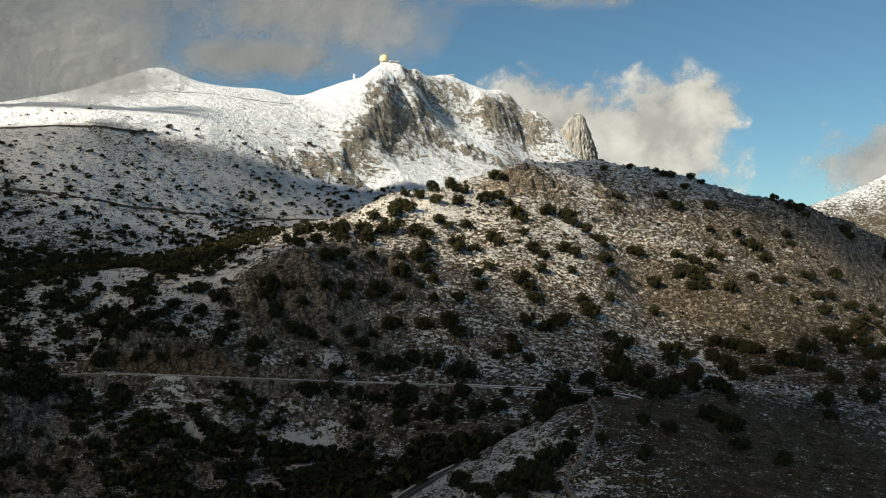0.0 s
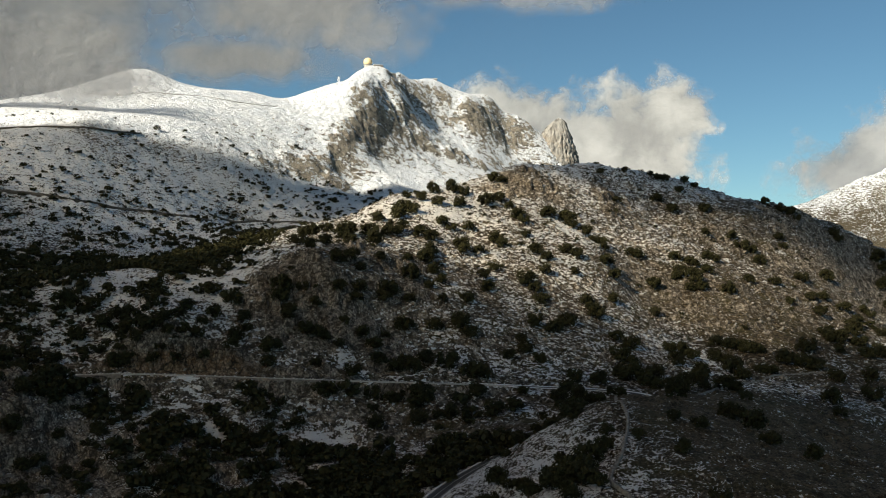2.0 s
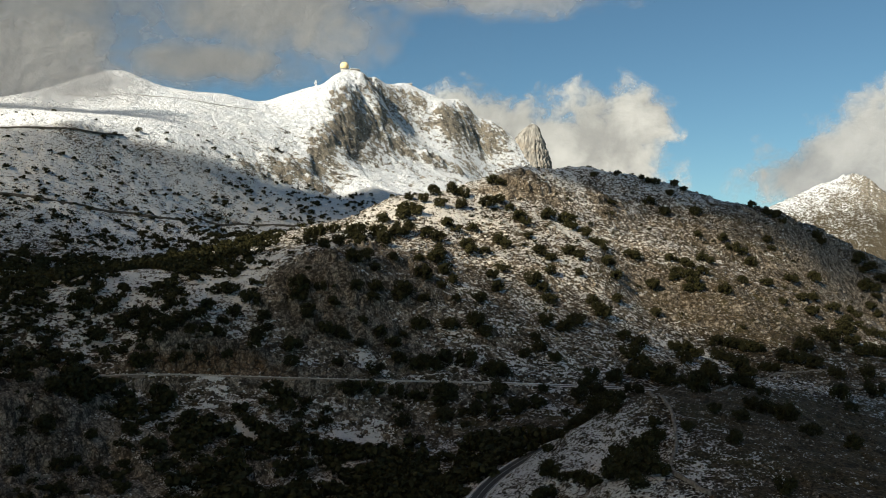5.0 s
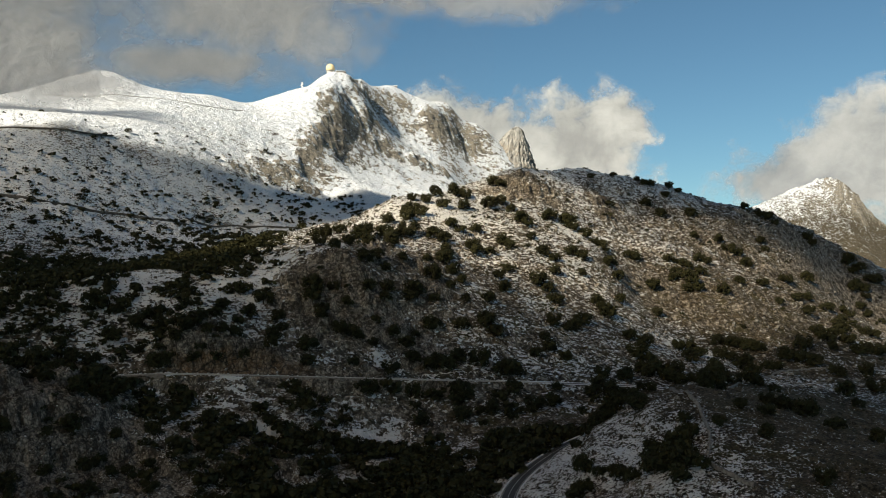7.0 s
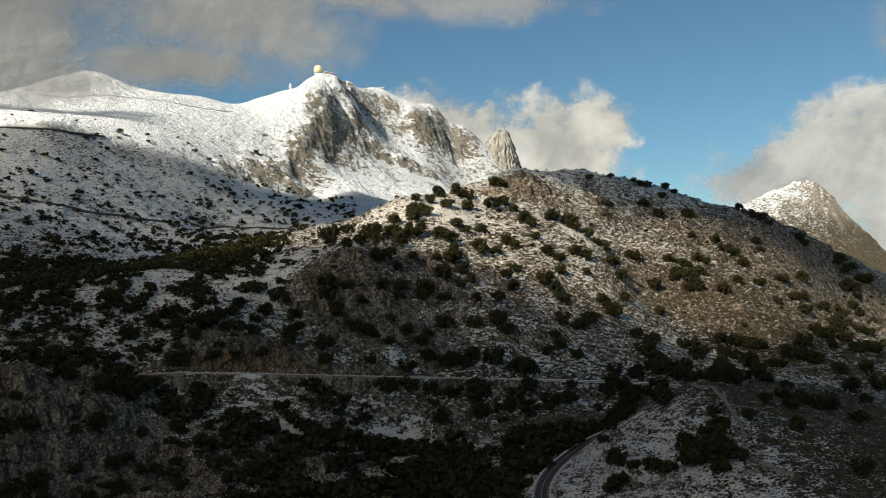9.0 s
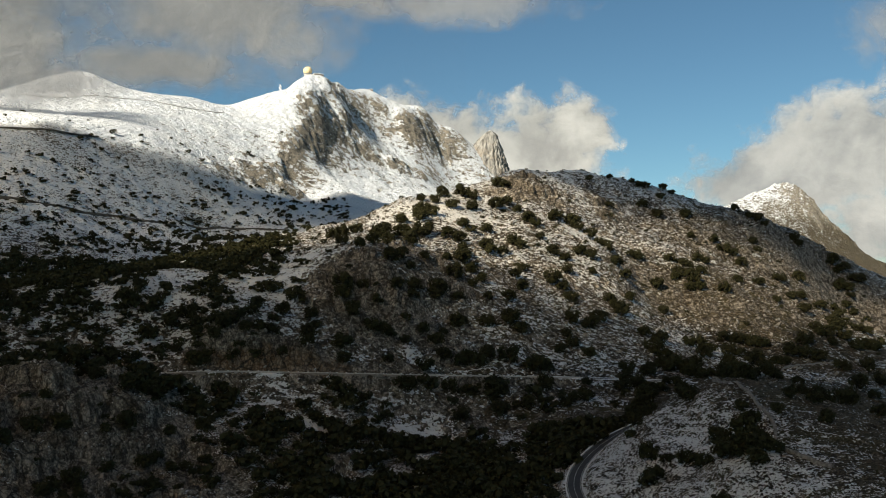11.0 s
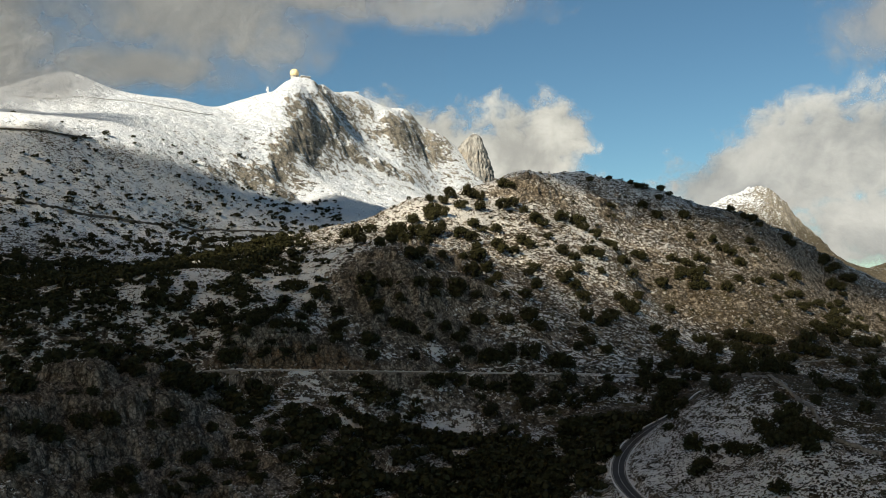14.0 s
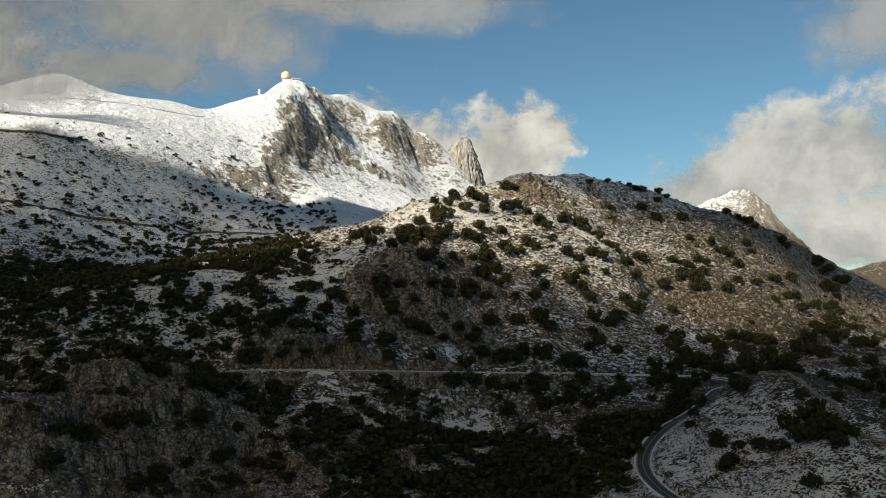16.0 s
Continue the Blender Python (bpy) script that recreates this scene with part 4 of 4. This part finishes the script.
# ---------------------------------------------------------------- the rock spire
def rock_spire():
    """A fluted limestone tower, steep to the east, with a broad western shoulder."""
    n, m = 120, 90
    a, s = np.meshgrid(np.linspace(0, 2 * np.pi, n, endpoint=False), np.linspace(0, 1, m))
    west, deep = 4 + 110 * (1 - s) ** 0.9, 8 + 52 * (1 - s) ** 0.9
    east = 8 + 42 * (1 - s) ** 0.7
    rx = np.where(np.cos(a) > 0, east, west)
    flute = 1 + 0.24 * fbm(a * 15, s * 2.2, 1.0, 4, 61, 0.6, True) + 0.10 * fbm(a * 30, s * 14, 1.0, 4, 66)
    round_top = np.sqrt(np.clip(1 - ((s - 0.9).clip(0) / 0.1) ** 2, 0, 1))
    x = 326 + rx * np.cos(a) * flute * round_top + 3 * (1 - s) + 5 * perlin(s * 6, s * 0 + 2, 5)
    y = 2058 + deep * np.sin(a) * flute * round_top
    z = 318 + 160 * s + 5 * fbm(a * 3, s * 7, 1.0, 3, 68) * (1 - s)
    grid = np.stack([x, y, z], -1)
    grid = np.concatenate([grid, grid[:, :1]], 1)
    ob = sheet("rock_spire", grid, MAT["crag"])
    return tagged(ob, "fluted grey and ochre limestone rock spire on the ridge", "rock", kind="structure")


rock_spire()


# ---------------------------------------------------------------- trees
def leaf_cards(rng, clumps, leaves, size):
    """Crown of leaf clumps, one metre across: corners (k, 4, 3)."""
    out = []
    for _ in range(clumps):
        a, u = rng.uniform(0, 2 * np.pi), rng.uniform(0, 1)
        rr = 0.37 * np.sqrt(rng.uniform(0.05, 1))
        c = np.array([rr * np.cos(a), rr * np.sin(a), 0.16 + 0.56 * u * (1 - 1.2 * rr)])
        rad = rng.uniform(0.13, 0.21)
        d = rng.normal(size=(leaves, 3))
        d /= np.linalg.norm(d, axis=1)[:, None]
        p = c + d * rad * rng.uniform(0.55, 1.08, (leaves, 1)) * (1, 1, 0.8)
        e1 = rng.normal(size=(leaves, 3))
        e1 -= (e1 * d).sum(1)[:, None] * d * rng.uniform(0.2, 1, (leaves, 1))
        e1 /= np.linalg.norm(e1, axis=1)[:, None]
        e2 = np.cross(e1, d + 0.4 * rng.normal(size=(leaves, 3)))
        e2 /= np.linalg.norm(e2, axis=1)[:, None]
        w = size * rng.uniform(0.5, 1.1, (leaves, 1))
        out.append(np.stack([p - e1 * w, p - e2 * w * 0.7, p + e1 * w, p + e2 * w * 0.7], 1))
    return np.concatenate(out)


def cards_mesh(name, cards, material):
    k = len(cards)
    me = bpy.data.meshes.new(name)
    me.vertices.add(k * 4)
    me.vertices.foreach_set("co", cards.reshape(-1).astype(np.float32))
    me.loops.add(k * 4)
    me.loops.foreach_set("vertex_index", np.arange(k * 4, dtype=np.int32))
    me.polygons.add(k)
    me.polygons.foreach_set("loop_start", np.arange(k, dtype=np.int32) * 4)
    me.update(calc_edges=True)
    me.materials.append(material)
    return me


def trunk_mesh(rng):
    bm = bmesh.new()

    def limb(p, q, r0, r1):
        d = Vector(q) - Vector(p)
        m_ = Matrix.Translation((Vector(p) + Vector(q)) / 2) @ d.to_track_quat("Z", "Y").to_matrix().to_4x4()
        bmesh.ops.create_cone(bm, cap_ends=True, segments=7, radius1=r0, radius2=r1, depth=d.length, matrix=m_)

    fork = (rng.uniform(-0.03, 0.03), rng.uniform(-0.03, 0.03), 0.2)
    limb((0, 0, -0.12), fork, 0.04, 0.028)
    for k in range(5):
        a = k * 1.26 + rng.uniform(-0.4, 0.4)
        tip = (0.26 * math.cos(a), 0.26 * math.sin(a), rng.uniform(0.34, 0.5))
        limb(fork, tip, 0.018, 0.006)
    me = bpy.data.meshes.new("trunk")
    bm.to_mesh(me)
    bm.free()
    me.materials.append(MAT["bark"])
    return me


rng = np.random.default_rng(12)
KINDS = []
for k in range(5):
    t = new("oak_tree")
    tagged(t, "dark evergreen holm oak with a rounded low crown", "tree", "holm oaks on the hillsides")
    trunk = new("trunk", trunk_mesh(rng))
    crown = new("crown", cards_mesh("crown", leaf_cards(rng, 20, 50, 0.06), MAT["leaf"]))
    trunk.parent = crown.parent = t
    KINDS.append(t)

# Oaks that stand out singly: x, y, width of the crown.
CREST_OAKS = [(49, 749, 13.5), (12, 728, 15.6), (-9, 728, 9.3), (-32, 705, 7.0), (-31, 676, 16.0), (-19, 704, 8.0), (47, 721, 9.3), (35, 711, 11.2), (56, 717, 7.2), (62,
    697, 15.1), (88, 711, 11.4), (106, 712, 16.0), (-6, 698, 9.9), (12, 704, 9.0), (-38, 662, 10.3), (-54, 656, 9.3), (0, 664, 13.2), (-41, 631, 16.0), (-75, 605, 16.0),
    (-58, 619, 10.5), (-104, 634, 15.2), (-91, 632, 8.9), (-17, 631, 16.0), (18, 674, 7.7), (-70, 590, 8.3), (-54, 599, 11.0), (-84, 560, 7.9), (-92, 550, 7.8), (-104,
    575, 8.1), (185, 837, 6.2), (213, 844, 6.3), (223, 842, 12.7)]
FACE_OAKS = [(11, 633, 14.4), (41, 663, 14.3), (-14, 604, 13.7), (-15, 589, 14.2), (24, 639, 8.2), (73, 652, 14.2), (64, 676, 6.8), (98, 661, 14.5), (122, 708, 13.5),
    (-63, 550, 11.7), (-74, 540, 9.2), (-47, 567, 6.4), (-29, 583, 5.8), (-27, 565, 10.4), (34, 617, 6.2), (24, 601, 7.7), (-7, 575, 7.4), (58, 609, 15.0), (73, 629,
    8.2), (-15, 564, 6.4), (25, 588, 8.4), (-43, 544, 15.4), (-60, 530, 12.7), (-72, 523, 8.1), (-93, 518, 6.6), (-105, 515, 10.9), (-103, 510, 13.0), (-84, 515, 7.3),
    (-28, 548, 7.0), (-6, 557, 5.6), (10, 565, 8.1), (65, 597, 9.5)]
LOWER_FACE_OAKS = [(-100, 504, 7.1), (56, 568, 11.6), (-33, 530, 9.0), (7, 534, 15.3), (-11, 535, 9.2), (69, 570, 12.5), (133, 703, 12.4), (130, 667, 16.0), (162, 715,
    12.8), (98, 643, 6.6), (208, 807, 9.7), (221, 800, 10.9), (256, 810, 9.9), (163, 780, 8.1), (196, 702, 12.8), (205, 693, 15.9), (215, 724, 13.2), (201, 727, 9.9),
    (236, 737, 12.4), (225, 715, 8.8), (244, 773, 8.3), (281, 771, 16.0), (326, 799, 12.6), (269, 777, 9.6), (289, 760, 9.5), (233, 686, 9.6), (290, 731, 9.2), (171, 688,
    10.3), (124, 632, 8.4), (101, 611, 11.7), (105, 601, 10.7), (164, 658, 7.9)]
EAST_SLOPE_OAKS = [(81, 582, 10.2), (323, 751, 10.8), (358, 774, 10.0), (414, 868, 14.1), (359, 845, 12.1), (333, 852, 8.0), (348, 851, 9.4), (248, 846, 7.7), (259, 850,
    6.5), (459, 871, 15.9), (465, 864, 16.0), (454, 848, 16.0), (319, 724, 9.3), (334, 733, 8.3), (348, 724, 10.7), (379, 743, 12.3), (449, 826, 13.8), (311, 691, 10.1),
    (339, 691, 16.0), (290, 700, 6.7), (480, 858, 16.0), (461, 843, 14.1), (262, 717, 7.8), (212, 690, 8.5), (296, 649, 12.7), (323, 653, 14.1), (367, 691, 13.9), (314,
    623, 10.4), (333, 635, 13.9), (328, 669, 11.1), (236, 825, 7.5), (155, 815, 7.2)]
FOOT_OAKS = [(113, 552, 16.0), (118, 505, 14.0), (87, 504, 8.3), (71, 504, 8.2), (56, 474, 8.4), (69, 475, 12.8), (61, 451, 10.1), (156, 595, 8.2), (167, 593, 14.6),
    (205, 629, 13.7), (194, 600, 13.1), (216, 623, 11.7), (224, 619, 14.6), (189, 554, 15.8), (159, 488, 13.9), (160, 543, 12.7), (128, 480, 11.0), (105, 419, 9.8), (144,
    487, 7.6), (215, 572, 12.8), (239, 597, 10.5), (254, 591, 16.0), (265, 620, 15.1), (306, 649, 12.8), (293, 624, 7.2), (262, 566, 12.2), (292, 579, 9.8), (153, 449,
    5.8), (103, 520, 11.8), (125, 525, 10.4)]
KNOLL_OAKS = [(119, 355, 9.4), (124, 384, 8.1), (120, 392, 5.7), (261, 521, 10.6), (219, 488, 9.8), (112, 321, 6.5), (210, 461, 6.2), (125, 313, 6.5), (42, 359, 8.2),
    (49, 322, 5.0), (22, 286, 8.4), (31, 282, 8.4), (16, 290, 6.7), (21, 279, 7.4), (30, 276, 8.2), (6, 317, 7.2), (58, 310, 4.4), (70, 296, 5.8), (68, 254, 5.6), (26,
    281, 6.6), (35, 273, 5.2), (10, 308, 4.7), (14, 300, 5.5)]
ROADSIDE_OAKS = [(-5, 502, 10.8), (6, 494, 14.3), (-33, 500, 12.1), (-17, 504, 9.4), (-60, 482, 8.9), (-46, 499, 8.5), (-49, 510, 8.0), (-83, 504, 8.6), (-77, 504, 6.4),
    (-89, 502, 7.1), (-107, 486, 10.3), (-106, 475, 6.8), (-67, 512, 5.1), (-57, 514, 8.0), (-43, 523, 5.2), (-29, 532, 6.8), (-69, 501, 5.7), (-81, 483, 5.5), (33, 523,
    7.6), (45, 531, 7.7), (44, 542, 6.3), (53, 523, 6.9), (-21, 470, 11.5), (-20, 466, 8.1), (-48, 468, 7.4), (11, 477, 8.3), (37, 482, 5.7), (-74, 461, 9.9), (-101, 459,
    9.8), (-113, 456, 7.8), (13, 496, 10.8), (-25, 497, 8.5)]
SPUR_OAKS = [(-147, 516, 9.6), (-134, 508, 10.1), (-156, 490, 7.7), (-166, 473, 8.8), (-188, 484, 6.3), (-196, 468, 6.1), (-140, 470, 5.4), (-170, 466, 12.1), (-176, 465,
    6.0), (-127, 485, 8.3), (-146, 475, 6.8), (-160, 468, 6.0), (-193, 495, 8.6), (-227, 495, 10.9), (-223, 512, 7.5), (-212, 499, 7.3), (-202, 488, 9.2), (-217, 455,
    8.7), (-226, 455, 6.8), (-184, 460, 10.0), (-242, 453, 11.5), (-229, 448, 8.7), (-125, 498, 7.1), (-141, 494, 7.7), (-158, 479, 6.9), (-126, 474, 6.8), (-122, 493,
    5.6), (-146, 486, 5.5), (-212, 478, 9.1), (-251, 449, 8.8)]
BEND_OAKS = [(110, 520, 11), (103, 527, 8), (118, 517, 9), (123, 574, 10), (114, 580, 8), (140, 512, 8), (150, 515, 9), (131, 508, 7), (150, 560, 9), (77, 501, 9), (84, 504, 7),
             (45, 367, 6), (-3, 297, 7), (2, 301, 6), (29, 302, 7), (37, 299, 8), (44, 305, 6), (25, 267, 7), (33, 280, 6), (-14, 263, 8), (-22, 257, 7), (5, 255, 6), (88, 331, 6),
             (79, 336, 5), (132, 400, 6), (126, 405, 6), (138, 396, 5), (70, 489, 6), (63, 486, 7), (88, 484, 5), (93, 480, 6), (78, 470, 7), (66, 460, 7), (56, 446, 7), (44, 430, 7), (13, 353, 4), (20, 362, 4.5), (29, 373, 4.5), (37, 384, 4), (-22, 452, 9), (-6, 456, 8), (18, 458, 9), (30, 462, 8), (-45, 447, 8)]
CRAG_OAKS = [(-236, 360, 7.5), (-226, 365, 7.5), (-251, 341, 7.0), (-244, 345, 8.0), (-225, 336, 6.5), (-217, 348, 7.5), (-204, 386, 8.5), (-209, 364, 6.0), (-192, 383, 5.5), (-196, 378, 6.5), (-179, 380, 5.0),
             (-184, 374, 5.5), (-167, 369, 6.0), (-252, 328, 7.5), (-235, 373, 5.0), (-222, 404, 7.5), (-207, 402, 9.0), (-226, 418, 8.0), (-246, 420, 7.0), (-188, 395, 5.0), (-172, 388, 5.0), (-175, 407, 6.0), (-200, 410, 8.0),
             (-262, 372, 8.0), (-275, 380, 9.0), (-255, 392, 7.0), (-212, 338, 5.0), (-200, 352, 5.0), (-190, 362, 4.5)]

planted, FIRST = [], []


def plant(x, y, wide):
    d = road_at(np.array([x]), np.array([y]))[0][0]
    if d < (4.5 + 0.45 * wide if x > 40 and y > 440 else 4.5 + 0.2 * wide):
        return
    kind = KINDS[len(planted) % 5]
    wide = 1.42 * wide
    tall = wide * rng.uniform(0.9, 1.2)
    m = Matrix.Translation((x, y, ground_z(x, y) - 0.05 * wide)) @ Matrix.Rotation(rng.uniform(0, 6.28), 4, "Z") @ Matrix.Diagonal((wide, wide, tall, 1))
    if len(planted) < 5:
        FIRST.append((kind, m))
    else:
        copy_thing(kind, m)
    planted.append((x, y, wide))


for grove in (CREST_OAKS, FACE_OAKS, LOWER_FACE_OAKS, EAST_SLOPE_OAKS, FOOT_OAKS, KNOLL_OAKS, ROADSIDE_OAKS, SPUR_OAKS, BEND_OAKS, CRAG_OAKS):
    for x, y, wide in grove:
        if wide > 11.5:
            a = rng.uniform(0, 3.1)
            plant(x + 0.24 * wide * math.cos(a), y + 0.24 * wide * math.sin(a), 0.72 * wide)
            plant(x - 0.3 * wide * math.cos(a), y - 0.3 * wide * math.sin(a), 0.58 * wide)
        else:
            plant(x, y, wide)

for kind, m in FIRST:
    kind.matrix_basis = m

SMALL = [leaf_cards(rng, 8, 15, 0.13) for _ in range(6)]
LITTLE = [leaf_cards(rng, 5, 9, 0.17) for _ in range(6)]


def spread(name, count, region, density, sizes, forms, material, label, seed):
    """A wood or scrub that nobody could count: many low crowns over a region (x0, x1, y0, y1), as thick as density(x, y, z) says."""
    r = np.random.default_rng(seed)
    x, y = r.uniform(region[0], region[1], count), r.uniform(region[2], region[3], count)
    z = height(x, y)
    keep = r.uniform(0, 1, count) < density(x, y, z)
    d, _ = road_at(x, y)
    keep &= d > 6.5
    x, y, z = x[keep], y[keep], z[keep]
    wide = sizes[0] + (sizes[1] - sizes[0]) * r.uniform(0, 1, len(x)) ** 1.8
    out = []
    for px, py, pz, w in zip(x, y, z, wide):
        f = forms[r.integers(len(forms))]
        a = r.uniform(0, 6.28)
        turn = np.array([[math.cos(a), -math.sin(a), 0], [math.sin(a), math.cos(a), 0], [0, 0, r.uniform(0.8, 1.1)]])
        out.append(f @ turn.T * w + (px, py, pz - 0.1 * w))
    ob = new(name, cards_mesh(name, np.concatenate(out), material))
    return tagged(ob, label, "trees" if "wood" in name else "scrub", kind="stuff")


def lower_road_x(y):
    low = ROAD[ROAD[:, 1] < 470][12:]
    order = np.argsort(low[:, 1])
    return np.interp(y, low[order, 1], low[order, 0])


def upper_road_y(x):
    return np.interp(x, ROAD[:64, 0], ROAD[:64, 1])


def valley(x, y, z):
    gap = fbm(x, y, 46, 3, 201) + 0.5 * fbm(x, y, 17, 2, 207)
    inside = (x < lower_road_x(y) - 6) & (y < upper_road_y(x) - 6)
    west = smooth(x, -175, -120) + 0.8 * smooth(x, -330, -300) * smooth(y - 0.25 * x, 455, 475)
    return inside * west * smooth(gap, -0.34, -0.12)


def wooded_rise(x, y, z):
    gap = fbm(x, y, 60, 3, 221) + 0.5 * fbm(x, y, 20, 2, 223)
    ridge_open = np.exp(-(((x + 215) / 45) ** 2 + ((y - 535) / 30) ** 2)) + np.exp(-(((x + 145) / 30) ** 2 + ((y - 560) / 40) ** 2))
    return smooth(gap, -0.25, 0.05) * smooth(y, 545, 600) * (1 - smooth(y, 810, 850)) * (1 - smooth(x, -165, -120)) * np.clip(1 - ridge_open, 0, 1)


def spur(x, y, z):
    gap = fbm(x, y, 40, 3, 231) + 0.5 * fbm(x, y, 14, 2, 233)
    return smooth(gap + 0.4 * smooth(-x, 205, 270), -0.2, 0.08) * (y > upper_road_y(x) + 7) * (1 - smooth(x, -170, -120))


def east_wood(x, y, z):
    gap = fbm(x, y, 45, 3, 241)
    return smooth(gap, -0.1, 0.2) * (1 - smooth(z, 35, 62)) * smooth(x + 0.6 * y, 610, 700)


def hill_scrub(x, y, z):
    return smooth(fbm(x, y, 50, 3, 251) + 0.4 * fbm(x, y, 12, 2, 253), 0.0, 0.4) * 0.6 + 0.06


def far_scrub(x, y, z):
    return (0.25 + 0.75 * smooth(fbm(x, y, 70, 3, 261) + 0.4 * fbm(x, y, 22, 2, 263), -0.25, 0.3)) * (0.28 + 0.22 * (1 - smooth(z, 150, 225))) * (1 - 0.85 * smooth(z, 215, 265)) * (1 - smooth(z, 290, 340)) * smooth(y, 830, 900)


def hill_bushes(x, y, z):
    return (0.35 + 0.65 * smooth(fbm(x, y, 60, 3, 255), -0.1, 0.3)) * smooth(z, 40, 60) * (1 - 0.7 * np.exp(-(((x - 300) / 120) ** 2 + ((y - 700) / 90) ** 2)))


def crag_scrub(x, y, z):
    return smooth(fbm(x, y, 30, 3, 271), 0.0, 0.3)


spread("oak_wood", 4000, (-330, 95, 250, 480), valley, (6.5, 15), SMALL, MAT["leaf"], "dense dark evergreen oak wood below the road", 301)
spread("oak_wood", 3000, (-520, -110, 545, 850), wooded_rise, (6, 13), SMALL, MAT["leaf"], "dense dark oak wood on the far rise", 302)
spread("oak_wood", 2300, (-480, -110, 405, 600), spur, (4.5, 11), SMALL, MAT["leaf"], "scattered dark oaks on a snowy spur", 303)
spread("oak_wood", 1500, (160, 560, 420, 860), east_wood, (5, 12), SMALL, MAT["leaf"], "dark oak wood in the hollow beside the hill", 304)
spread("hill_scrub", 2600, (-110, 480, 490, 900), hill_scrub, (1.0, 3.4), LITTLE, MAT["scrub"], "low brown and olive scrub on the stony hill", 305)
spread("hill_bushes", 900, (-120, 520, 495, 900), hill_bushes, (2.2, 6.0), SMALL, MAT["leaf"], "small dark evergreen bushes among the hill's stones", 309)
spread("slope_scrub", 12000, (-680, -60, 840, 1400), far_scrub, (3.2, 11.5), SMALL, MAT["leaf"], "dark bushes dotted over the snowy slope", 306)
spread("knoll_scrub", 1500, (15, 300, 215, 560), hill_scrub, (0.7, 2.4), LITTLE, MAT["scrub"], "low dark heath on the stony knoll", 307)
spread("crag_scrub", 800, (-340, -140, 290, 430), crag_scrub, (2.5, 7.5), SMALL, MAT["leaf"], "dark bushes in the clefts of the crag", 308)


# ---------------------------------------------------------------- loose rock
def boulder_forms(count, r):
    """Angular blocks of about one metre: cornered hulls of random points."""
    out = []
    for _ in range(count):
        bm = bmesh.new()
        for _ in range(11):
            d = r.normal(size=3)
            d /= np.abs(d).max() ** 0.6 * np.linalg.norm(d) ** 0.4
            bm.verts.new(d * (0.55, 0.45, 0.38))
        bmesh.ops.convex_hull(bm, input=bm.verts)
        loose = [v for v in bm.verts if not v.link_faces]
        bmesh.ops.delete(bm, geom=loose, context="VERTS")
        bmesh.ops.triangulate(bm, faces=bm.faces)
        bm.verts.index_update()
        out.append((np.array([v.co[:] for v in bm.verts]), np.array([[v.index for v in f.verts] for f in bm.faces])))
        bm.free()
    return out


def scatter_rocks(count, region, density, sizes, label, seed):
    r = np.random.default_rng(seed)
    forms = boulder_forms(10, r)
    x, y = r.uniform(region[0], region[1], count), r.uniform(region[2], region[3], count)
    z = height(x, y)
    d, _ = road_at(x, y)
    keep = (r.uniform(0, 1, count) < density(x, y, z)) & (d > 5.5)
    x, y, z = x[keep], y[keep], z[keep]
    wide = sizes[0] + (sizes[1] - sizes[0]) * r.uniform(0, 1, len(x)) ** 3
    vs, fs, base = [], [], 0
    for px, py, pz, w in zip(x, y, z, wide):
        v, f = forms[r.integers(10)]
        a = r.uniform(0, 6.28)
        turn = np.array([[math.cos(a), -math.sin(a), 0.15], [math.sin(a), math.cos(a), 0], [0, 0.15, r.uniform(0.7, 1.3)]])
        vs.append(v @ turn.T * w + (px, py, pz))
        fs.append(f + base)
        base += len(v)
    v, f = np.concatenate(vs), np.concatenate(fs)
    me = bpy.data.meshes.new("boulders")
    me.vertices.add(len(v))
    me.vertices.foreach_set("co", v.ravel().astype(np.float32))
    me.loops.add(f.size)
    me.loops.foreach_set("vertex_index", f.ravel().astype(np.int32))
    me.polygons.add(len(f))
    me.polygons.foreach_set("loop_start", np.arange(len(f), dtype=np.int32) * 3)
    me.update(calc_edges=True)
    me.materials.append(MAT["boulder"])
    return tagged(new("boulders", me), label, "rocks", kind="stuff")


def stony(x, y, z):
    return 0.25 + 0.75 * smooth(fbm(x, y, 40, 3, 401), -0.1, 0.3)


scatter_rocks(9000, (-130, 420, 495, 890), stony, (0.8, 4.4), "grey limestone blocks strewn over the hillside", 411)
scatter_rocks(1500, (-330, -130, 300, 450), stony, (0.8, 3.8), "fractured grey limestone blocks on the crag", 412)
scatter_rocks(1600, (10, 260, 215, 480), stony, (0.5, 2.0), "small limestone blocks on the knoll", 413)
scatter_rocks(1200, (-330, -110, 455, 620), stony, (0.7, 3.0), "limestone blocks on the snowy spur", 414)
